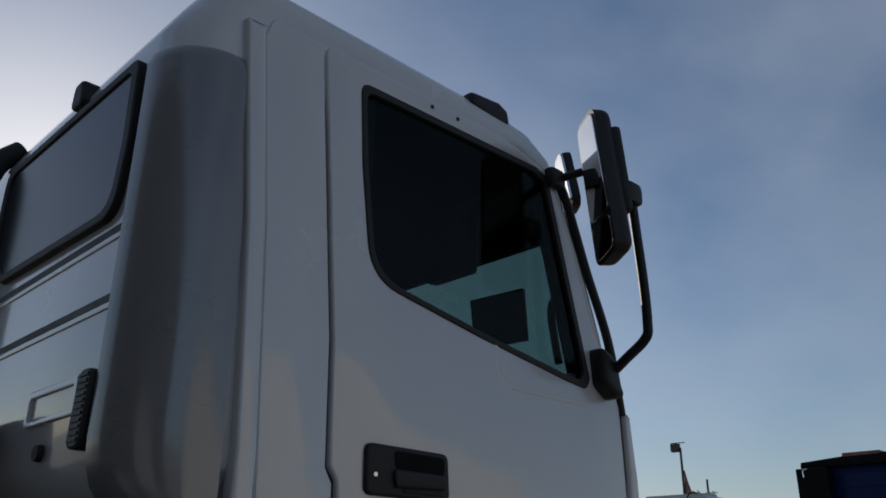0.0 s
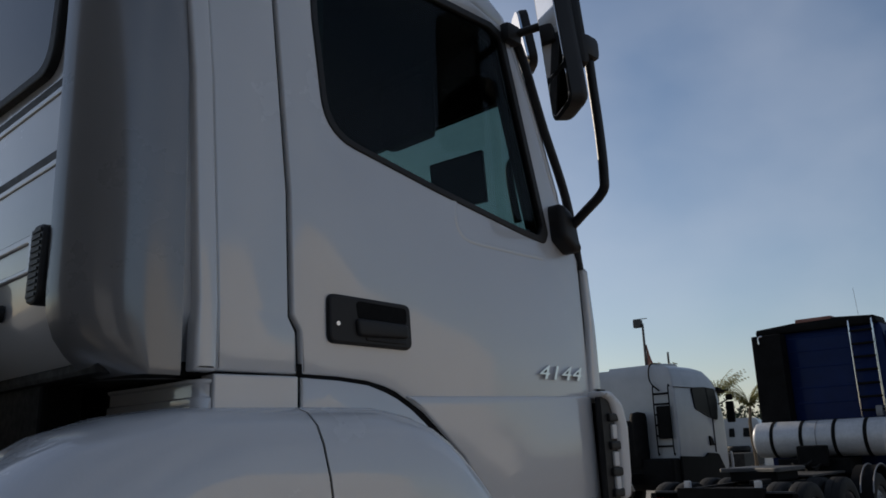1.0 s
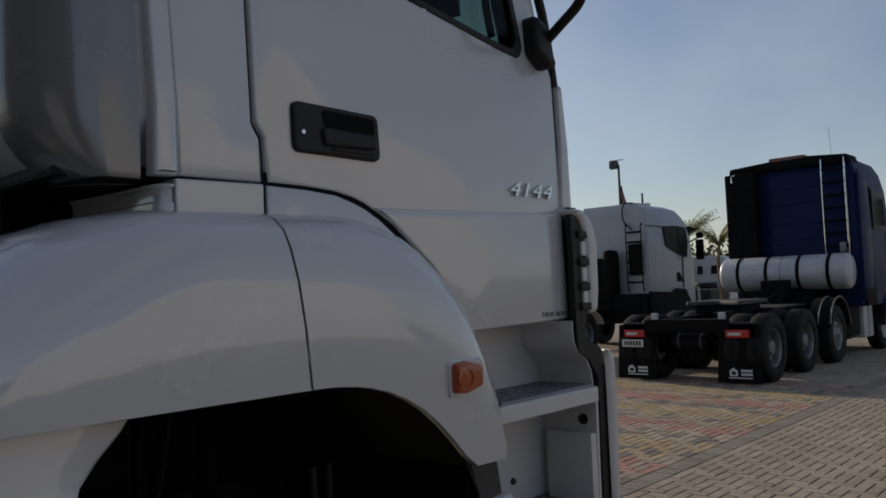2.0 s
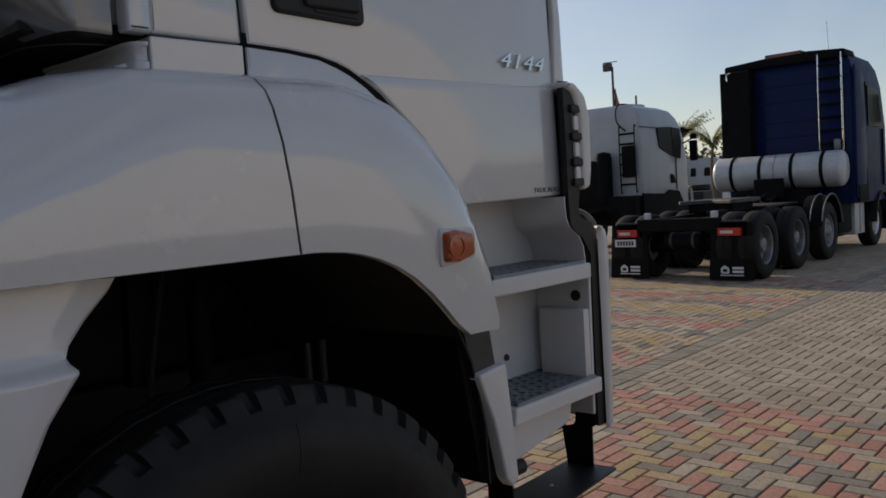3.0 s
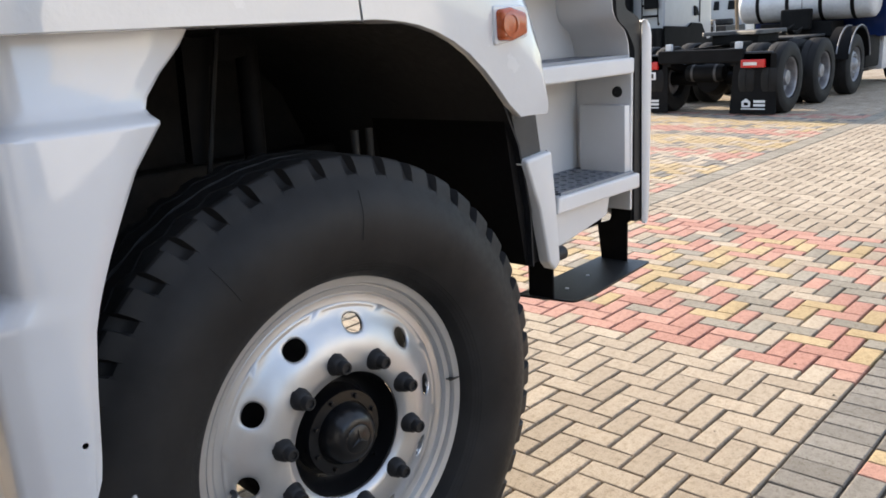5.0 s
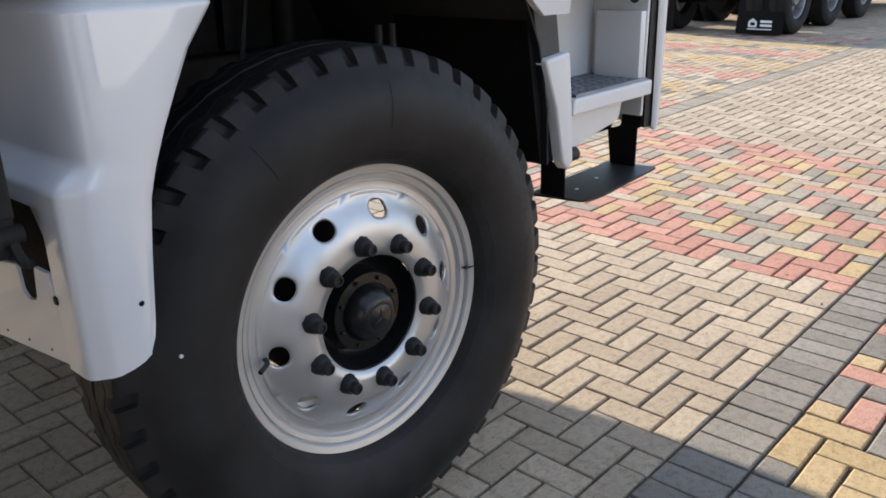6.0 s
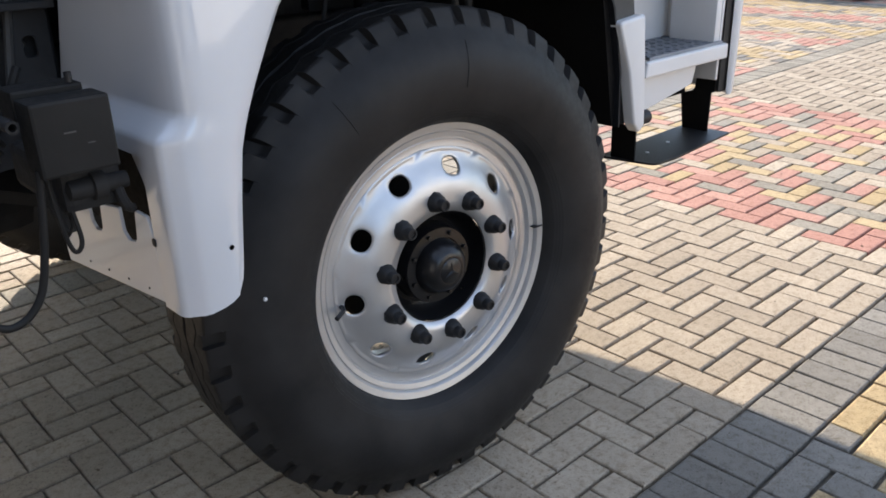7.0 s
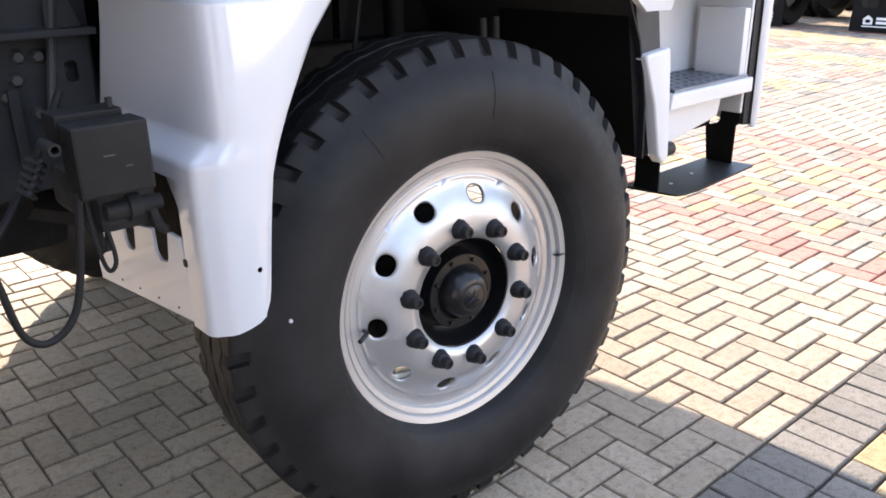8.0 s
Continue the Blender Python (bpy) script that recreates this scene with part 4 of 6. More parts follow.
part("hose_loop", tube([(-0.840, 0.0, 1.02), (-0.848, 0.0, 0.96), (-0.860, 0.0, 0.885), (-0.876, 0.0, 0.83), (-0.903, 0.0, 0.798), (-0.935, 0.0, 0.792), (-0.960, 0.0, 0.82), (-0.974, 0.0, 0.893), (-0.985, 0.01, 0.97), (-0.985, 0.04, 1.08)], 0.0062, 10), HOSE, truck, "hanging black rubber hose", smooth=True)
part("cable_loop", tube([(-0.815, 0.06, 1.02), (-0.812, 0.05, 0.92), (-0.80, 0.05, 0.865), (-0.785, 0.05, 0.88), (-0.79, 0.06, 0.95), (-0.79, 0.07, 1.02)], 0.004, 8), HOSE, truck, smooth=True)
part("cable_loop", tube([(-0.82, 0.09, 1.02), (-0.81, 0.08, 0.93), (-0.792, 0.08, 0.89), (-0.782, 0.08, 0.93), (-0.78, 0.09, 1.02)], 0.004, 8), HOSE, truck, smooth=True)
part("diagonal_pipe", tube([(-0.755, 0.30, 1.13), (-0.80, 0.29, 1.05), (-0.87, 0.27, 0.95), (-0.93, 0.25, 0.88)], 0.008, 8), HOSE, truck, smooth=True)
for k in range(5):
    part("spiral_hose", tube([(-0.865 - 0.006 * k, 0.08, 1.06 - 0.012 * k), (-0.85 - 0.006 * k, 0.12, 1.04 - 0.012 * k), (-0.865 - 0.006 * k, 0.16, 1.05 - 0.012 * k)], 0.004, 6), CHASSIS, truck, smooth=True)
part("valve_block", box_bm(-0.80, -0.70, 0.05, 0.30, 0.925, 1.006, 0.015), CHASSIS, truck)
part("valve_body", lathe([(0.0001, -0.05), (0.016, -0.045), (0.018, -0.01), (0.024, -0.008), (0.024, 0.012), (0.016, 0.014), (0.014, 0.05), (0.0001, 0.05)], 14, "x"), CHASSIS, truck, smooth=True).location = (-0.745, 0.05, 0.965)

for x, y, z, h in ((-0.712, 0.055, 0.945, 0.022), (-0.80, 0.10, 0.95, 0.05)):
    part("elbow_fitting", tube([(x, y, z + 0.03), (x, y - 0.012, z), (x + 0.006, y - 0.016, z - h), (x + 0.02, y, z - h - 0.012)], 0.009, 8), CHASSIS, truck, smooth=True)
for x, z0, z1 in ((-0.74, 1.0, 1.30), (-0.86, 0.95, 1.4)):
    part("linkage_rod", rod((x, 0.46, z0), (x + 0.05, 0.46, z1), 0.009, 8), STEEL_AND_SHADE, truck)
part("wiring_loom", tube([(-0.86, 0.30, 1.55), (-0.90, 0.32, 1.40), (-0.885, 0.28, 1.25), (-0.93, 0.30, 1.12), (-0.98, 0.34, 1.02)], 0.013, 8), HOSE, truck, smooth=True)
part("wiring_loom", tube([(-0.80, 0.40, 1.50), (-0.84, 0.42, 1.32), (-0.90, 0.40, 1.22), (-1.05, 0.42, 1.18)], 0.009, 8), HOSE, truck, smooth=True)
part("frame_flange", box_bm(-2.4, -0.63, 0.42, 0.505, 1.212, 1.226, 0.003), LIFTED_CHASSIS, truck)
for x, z in ((-0.80, 1.10), (-0.745, 1.06), (-0.84, 1.20), (-0.70, 1.06)):
    part("plate_bolt", lathe([(0.0001, -0.012), (0.009, -0.012), (0.014, -0.003), (0.014, 0.0)], 6), STEEL_AND_SHADE, truck).location = (x, 0.499, z)
part("vertical_strap", box_bm(-0.80, -0.778, 0.478, 0.488, 0.96, 1.115, 0.004), LIFTED_CHASSIS, truck)
part("bracket_plate", slab(fillet([(-0.72, 1.06), (-0.64, 1.06), (-0.635, 1.20), (-0.67, 1.30), (-0.71, 1.28)], 0.02), [fillet([(-0.69, 1.12), (-0.665, 1.12), (-0.665, 1.16), (-0.69, 1.16)], 0.01)], 0.46, 0.47, 0.002), LIFTED_CHASSIS, truck)

# steps
step = part("step_box", slab(fillet([(0.64, 1.520), (1.11, 1.520), (1.11, 1.43, 0.03), (1.20, 1.40, 0.03), (1.232, 1.35), (1.236, 0.79), (0.70, 0.79), (0.64, 1.1)], 0.006), [], 0.235, 0.255), LIGHTENED_WHITE, truck, "white step housing with perforated treads", smooth=True)
part("end_wall", slab(fillet([(0.04, 1.262), (0.235, 1.262), (0.235, 0.84), (0.045, 0.84)], 0.004), [], 1.190, 1.200, 0.003, axis="x"), LIGHTENED_WHITE, step)
part("inner_panel", box_bm(1.160, 1.192, 0.045, 0.205, 0.95, 1.163, 0.006), LIGHTENED_WHITE, step, smooth=True)
curve = [(1.094, 1.500), (1.094, 1.47), (1.098, 1.437), (1.110, 1.416), (1.132, 1.400), (1.162, 1.380), (1.181, 1.350), (1.188, 1.315), (1.190, 1.25)]
part("curved_end_wall", grid_bm([[(x, y, z) for y in (0.046, 0.056, 0.15, 0.236)] for x, z in curve], thick=0.003), LIGHTENED_WHITE, step, smooth=True)
part("plug_hole", lathe([(0.0001, -0.003), (0.016, -0.003), (0.017, 0.002)], 16, "x"), SEAL, step).location = (1.189, 0.088, 1.20)
part("housing_bolt", lathe([(0.0001, -0.008), (0.008, -0.007), (0.011, 0.0)], 12), STEEL_AND_SHADE, step).location = (1.02, 0.234, 1.03)
part("far_end_wall", slab(fillet([(0.16, 1.5), (0.235, 1.5), (0.235, 0.8), (0.16, 0.8)], 0.01), [], 0.655, 0.67, axis="x"), LIGHTENED_WHITE, step)


def perforated(x0, x1, y0, y1, z, nx, ny):
    """A sheet of cells, each with an oval hole and a small turned-down rim."""
    bm = bmesh.new()
    dx, dy = (x1 - x0) / nx, (y1 - y0) / ny
    for i in range(nx):
        for j in range(ny):
            cx, cy = x0 + dx * (i + 0.5), y0 + dy * (j + 0.5)
            skew = 0.22 * dx * (1 if j % 2 else -1)
            rings = [[], [], []]
            for k in range(16):
                w = 2 * math.pi * (k + 0.5) / 16
                c, sn = math.cos(w), math.sin(w)
                big = max(abs(c), abs(sn))
                hx, hy = cx + skew + 0.30 * dx * c, cy + 0.24 * dy * sn
                rings[0].append(bm.verts.new((cx + 0.5 * dx * c / big, cy + 0.5 * dy * sn / big, z)))
                rings[1].append(bm.verts.new((hx, hy, z)))
                rings[2].append(bm.verts.new((hx, hy, z - 0.010)))
            for a, b in zip(rings, rings[1:]):
                for k in range(16):
                    bm.faces.new((a[k], a[(k + 1) % 16], b[(k + 1) % 16], b[k]))
    return bm


def tread(z, x0, x1, y0, y1):
    nose = part("step_nose", slab(fillet([(x0 - 0.02, z), (x1, z), (x1, z - 0.046), (x0 - 0.03, z - 0.046)], 0.008), [], y0 - 0.012, y0 + 0.02, 0.006), LIGHTENED_WHITE, step)
    part("tread_plate", perforated(x0, x1 - 0.02, y0 + 0.004, y1, z + 0.008, 10, 5), STEP_GREY, nose, "perforated grey metal tread")
    part("tread_lip", box_bm(x0, x1 - 0.02, y0 - 0.002, y0 + 0.004, z - 0.012, z + 0.009, 0.002), STEP_GREY, nose)
    # Thin black sheet below the tread's holes.
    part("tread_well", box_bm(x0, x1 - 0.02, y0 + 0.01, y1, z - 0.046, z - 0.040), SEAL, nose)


tread(0.955, 0.80, 1.212, 0.035, 0.235)
tread(1.300, 0.74, 1.198, 0.045, 0.235)
part("lower_apron", slab(fillet([(0.775, 0.905), (1.10, 0.912), (1.08, 0.845, 0.02), (0.80, 0.80), (0.775, 0.80)], 0.008), [], 0.06, 0.075, 0.003), LIGHTENED_WHITE, step)
part("front_trim_panel", slab(fillet([(0.600, 1.083), (0.712, 1.094), (0.728, 0.95), (0.740, 0.79, 0.02), (0.715, 0.772, 0.01), (0.690, 0.80, 0.03), (0.655, 0.95)], 0.012), [], -0.004, 0.03, 0.008, seg=3), LIGHTENED_WHITE, truck, "white trim panel ahead of the wheel", smooth=True)
part("trim_bracket", slab(fillet([(0.575, 1.21), (0.675, 1.215), (0.70, 1.07), (0.615, 1.06)], 0.005), [], 0.02, 0.035, 0.002), STEEL_AND_SHADE, truck, "bare grey metal bracket")
part("splash_shield", slab(fillet([(0.55, 1.25), (0.66, 1.22), (0.70, 0.80), (0.63, 0.80)], 0.01), [], 0.03, 0.5), FAR_BLACK, truck)
part("stub_bolt", lathe([(0.0001, -0.03), (0.016, -0.03), (0.02, 0.0), (0.02, 0.03)], 14, "x"), BLACK_PLASTIC, truck, smooth=True).location = (0.765, 0.03, 0.80)
part("white_cord", tube([(1.22, 0.12, 0.825), (1.255, 0.115, 0.826), (1.285, 0.11, 0.80), (1.285, 0.11, 0.772)], 0.003, 6), PRINT, truck, "thin white cord", smooth=True)
plate = part("foot_plate", slab(fillet([(0.742, 0.150, 0.01), (0.775, -0.022, 0.03), (0.87, -0.03, 0.05), (1.232, 0.0, 0.01), (1.215, 0.165, 0.01)], 0.02), [], 0.673, 0.667, axis="z"), BLACK_PLASTIC, truck, "black painted foot plate below the steps")
part("hanger", slab(fillet([(0.040, 0.669), (0.122, 0.669), (0.122, 0.775, 0.02), (0.100, 0.802, 0.01), (0.060, 0.802, 0.01), (0.040, 0.780, 0.02)], 0.006), [[(hy + 0.0045 * math.cos(k), hz + 0.0045 * math.sin(k)) for k in np.linspace(0, 2 * math.pi, 9)[:-1]] for hy, hz in ((0.062, 0.788), (0.081, 0.776), (0.100, 0.788))], 0.762, 0.768, axis="x"), FAR_BLACK, plate)
part("hanger", slab(fillet([(0.062, 0.669), (0.152, 0.669), (0.166, 0.785, 0.01), (0.118, 0.800, 0.02), (0.112, 0.868, 0.01), (0.045, 0.875), (0.048, 0.802, 0.01), (0.060, 0.798)], 0.006), [], 1.196, 1.203, axis="x"), FAR_BLACK, plate)
part("under_bar", box_bm(0.79, 1.197, 0.150, 0.195, 0.786, 0.812, 0.006), FAR_BLACK, plate)
# White discs stand in for lit paving seen through the plate's holes.
for x, y in ((0.86, 0.06), (1.0, 0.08)):
    part("plate_hole", lathe([(0.0001, 0.675), (0.006, 0.675), (0.006, 0.670)], 10, "z"), PRINT, plate).location = (x, y, 0)

# front corner: air deflector and bumper end
part("corner_gap", slab(fillet([(1.100, 1.812), (1.150, 1.812), (1.172, 1.69), (1.172, 1.56), (1.150, 1.44, 0.03), (1.238, 1.412, 0.04), (1.258, 1.30), (1.252, 0.80), (1.205, 0.80), (1.210, 1.325, 0.04), (1.168, 1.378, 0.04), (1.108, 1.412, 0.04), (1.104, 1.50), (1.104, 1.70)], 0.01), [], 0.040, 0.060), BLACK_PLASTIC, truck, "black gap trim")
part("corner_gap_filler", box_bm(1.140, 1.165, 0.062, 0.16, 1.42, 1.835), BLACK_PLASTIC, truck)
defl = part("corner_deflector", slab(fillet([(1.104, 1.828, 0.01), (1.155, 1.828, 0.03), (1.208, 1.795, 0.05), (1.230, 1.725, 0.05), (1.226, 1.58, 0.05), (1.214, 1.522, 0.02), (1.172, 1.516, 0.015), (1.172, 1.725, 0.05), (1.142, 1.800, 0.04), (1.104, 1.811, 0.01)], 0.02), [], 0.028, 0.10, 0.016, seg=4), LIGHTENED_WHITE, truck, "white front corner air deflector", smooth=True)
part("front_corner_edge", slab(fillet([(1.118, 2.215), (1.150, 2.200), (1.168, 2.02), (1.172, 1.823), (1.113, 1.823), (1.124, 2.02)], 0.01), [], SIDE - 0.010, SIDE + 0.05, 0.014, seg=3), WHITE, truck, smooth=True)
for z in (1.752, 1.672, 1.598, 1.54):
    part("deflector_fin", box_bm(1.128, 1.180, 0.030, 0.05, z - 0.012, z + 0.012, 0.006), BLACK_PLASTIC, defl)
# White blocks stand in for daylight seen through the deflector's slots.
for z in (1.712, 1.635, 1.565):
    part("bright_bracket", box_bm(1.142, 1.166, 0.032, 0.05, z - 0.022, z + 0.020, 0.004), LIGHTENED_WHITE, defl)
rows = []
for z, dx in ((1.405, -0.03), (1.39, 0.0), (1.36, 0.012), (1.2, 0.012), (1.0, 0.004), (0.85, -0.004), (0.80, -0.012), (0.79, -0.03)):
    half = [(1.242, 0.034), (1.250 + dx * 0.3, 0.023), (1.268 + dx * 0.6, 0.022), (1.284 + dx, 0.032), (1.300 + dx, 0.07), (1.345 + dx, 0.2), (1.395 + dx, 0.5), (1.42 + dx, 0.85)]
    rows.append([(x, y, z) for x, y in half] + [(1.43 + dx, MID, z)] + [(x, mirrored(y), z) for x, y in half[::-1]])
part("bumper", grid_bm(rows, thick=0.006), LIGHTENED_WHITE, truck, "white front bumper", smooth=60)
part("bumper_support", box_bm(1.12, 1.36, 0.3, 2.1, 0.80, 1.35, 0.02), CHASSIS, truck)
part("bumper_lower_edge", box_bm(1.06, 1.25, 0.17, 0.32, 0.80, 0.85, 0.01), CHASSIS, truck)
part("front_panel", slab(fillet([(0.16, 1.42), (2.24, 1.42), (2.24, 2.22), (0.16, 2.22)], 0.05), [], 1.18, 1.14, 0.02, axis="x"), WHITE, truck, smooth=True)
# Unseen panel added to stop sun leaking through the far wheel arch.
part("far_wheel_housing", box_bm(-0.65, 0.65, 2.0, 2.03, 0.42, 1.5, 0.0), CHASSIS, truck)
part("step_cover", box_bm(0.66, 1.12, 0.125, 0.40, 1.508, 1.524, 0.004), LIGHTENED_WHITE, truck)
part("step_inner_wall", box_bm(0.62, 1.30, 0.258, 0.275, 0.80, 1.60), CHASSIS, truck)
# Unseen far-side parts, added to block low sun under the truck.
part("far_step_box", slab(fillet([(0.64, 1.520), (1.11, 1.520), (1.20, 1.40, 0.03), (1.236, 0.79), (0.70, 0.79), (0.64, 1.1)], 0.02), [], 2.16, 2.36, 0.01), LIGHTENED_WHITE, truck, "unseen white step box added to shade the ground")
part("far_foot_plate", box_bm(0.76, 1.20, 2.24, 2.42, 0.667, 0.673), BLACK_PLASTIC, truck)
part("far_fuel_tank", lathe([(0.0001, -2.35), (0.27, -2.33), (0.31, -2.28), (0.31, -0.92), (0.27, -0.87), (0.0001, -0.85)], 32, "x"), TANK, truck, "unseen silver tank added to shade the ground", smooth=50).location = (0, 2.05, 0.62)
part("far_guard", box_bm(-0.75, -0.5, 2.25, 2.44, 0.7, 1.3, 0.03), LIGHTENED_WHITE, truck, smooth=True)
part("far_fender", box_bm(-0.7, 0.6, 2.30, 2.46, 1.2, 1.72, 0.05), LIGHTENED_WHITE, truck, smooth=True)


# ---- front wheel, steered a little ----
def tyre_bm(R, outer, inner, rim_r, lugs):
    """A lug tyre as one skin: turned sidewalls, shoulder notches cut between the lugs and a zigzag groove in the tread."""
    w = inner - outer
    side = [(rim_r - 0.005, 0.085), (rim_r + 0.006, 0.054), (rim_r + 0.012, 0.042), (rim_r + 0.017, 0.0365), (rim_r + 0.0175, 0.0357), (rim_r + 0.0235, 0.0315), (rim_r + 0.024, 0.0307), (rim_r + 0.030, 0.0270), (rim_r + 0.0305, 0.0262), (rim_r + 0.037, 0.0228), (rim_r + 0.0375, 0.0220), (rim_r + 0.055, 0.0148), (rim_r + 0.075, 0.0088), (rim_r + 0.095, 0.0050), (rim_r + 0.113, 0.0035), (R - 0.120, 0.0040), (R - 0.105, 0.0070), (R - 0.092, 0.0110), (R - 0.080, 0.0160), (R - 0.068, 0.0220), (R - 0.057, 0.0290)]
    land = [(R - 0.046, 0.0370), (R - 0.034, 0.0425), (R - 0.020, 0.0480), (R - 0.010, 0.0520), (R - 0.0035, 0.0565), (R - 0.0006, 0.0620), (R, 0.070), (R, 0.078), (R, 0.086)]
    notch = [(R - 0.038, 0.0415), (R - 0.0365, 0.0470), (R - 0.033, 0.0550), (R - 0.029, 0.0600), (R - 0.023, 0.0640), (R - 0.016, 0.0680), (R - 0.009, 0.0720), (R - 0.003, 0.0770), (R, 0.0850)]
    crown = [(R, 0.102), (R - 0.011, 0.1035), (R - 0.011, 0.1065), (R, 0.108), (R, 0.125), (R, 0.5 * w - 0.005), (R - 0.006, 0.5 * w - 0.003)]
    step = 2 * math.pi / lugs
    marks = [(0.0, 0), (0.2, 0), (0.4, 0), (0.53, 0), (0.575, 1), (0.72, 1), (0.865, 1), (0.93, 0)]

    def column(u, cut, shift):
        zig = 0.022 * abs(2 * ((u + shift) % 1.0) - 1) - 0.011
        pts = [(r, y, 0.0) for r, y in side]
        for k, (a, b) in enumerate(zip(land, notch)):
            r, y = b if cut else a
            pts.append((r, y, 0.025 * step * k))
        return pts + [(r, y + zig * (1.0 if y < 0.115 else 0.4), 0.025 * step * 8) for r, y in crown]

    cols = []
    for i in range(lugs):
        for u, cut in marks:
            a = (i + u) * step
            far_u = (u + 0.5) % 1.0
            far_cut = 0.58 < far_u < 0.91
            near = [(r * math.cos(a + da), outer + y, r * math.sin(a + da)) for r, y, da in column(u, cut, 0.0)]
            back = [(r * math.cos(a + da), inner - y, r * math.sin(a + da)) for r, y, da in column(far_u, far_cut, 0.25)]
            cols.append(near + back[::-1])
    cols.append(cols[0])
    bm = grid_bm(cols, closed=True)
    bmesh.ops.remove_doubles(bm, verts=bm.verts, dist=0.00002)
    return bm


def disc_depth(r):
    return float(np.interp(r, [0.0, 0.138, 0.148, 0.192, 0.205, 0.222, 0.248, 0.268, 0.276, 0.282], [0.046, 0.046, 0.042, 0.042, 0.045, 0.053, 0.070, 0.080, 0.081, 0.079]))


def disc_bm(holes, phase, r_hole=0.238):
    """The wheel disc: one sector a hand hole, with the hole cut through."""
    bm = bmesh.new()
    half = math.pi / holes
    r0, r1, n = 0.138, 0.282, 24
    for k in range(holes):
        mid = phase + 2 * half * k
        rings = []
        for f in (0.0, 0.06, 0.2, 0.4, 0.7, 1.0):
            ring = []
            for i in range(n):
                w = 2 * math.pi * i / n
                hx, hy = r_hole + 0.0215 * math.cos(w), 0.027 * math.sin(w)
                big = max(abs(math.cos(w)), abs(math.sin(w)))
                u, v = math.cos(w) / big, math.sin(w) / big
                br, ba = (r1 if u > 0 else r0), 0
                R_out = r_hole + u * ((r1 - r_hole) if u > 0 else (r_hole - r0))
                A_out = v * half
                R_in, A_in = hx, hy / hx
                r, a = R_in + (R_out - R_in) * f, A_in + (A_out - A_in) * f
                y = disc_depth(r) + (0.0015 if f == 0.0 else 0.0)
                ring.append(bm.verts.new((r * math.cos(mid + a), y, r * math.sin(mid + a))))
            rings.append(ring)
        for a, b in zip(rings, rings[1:]):
            for i in range(n):
                bm.faces.new((a[i], a[(i + 1) % n], b[(i + 1) % n], b[i]))
    bmesh.ops.remove_doubles(bm, verts=bm.verts, dist=0.0006)
    return bm


RIM = 0.3375
WHEEL_R = 0.590


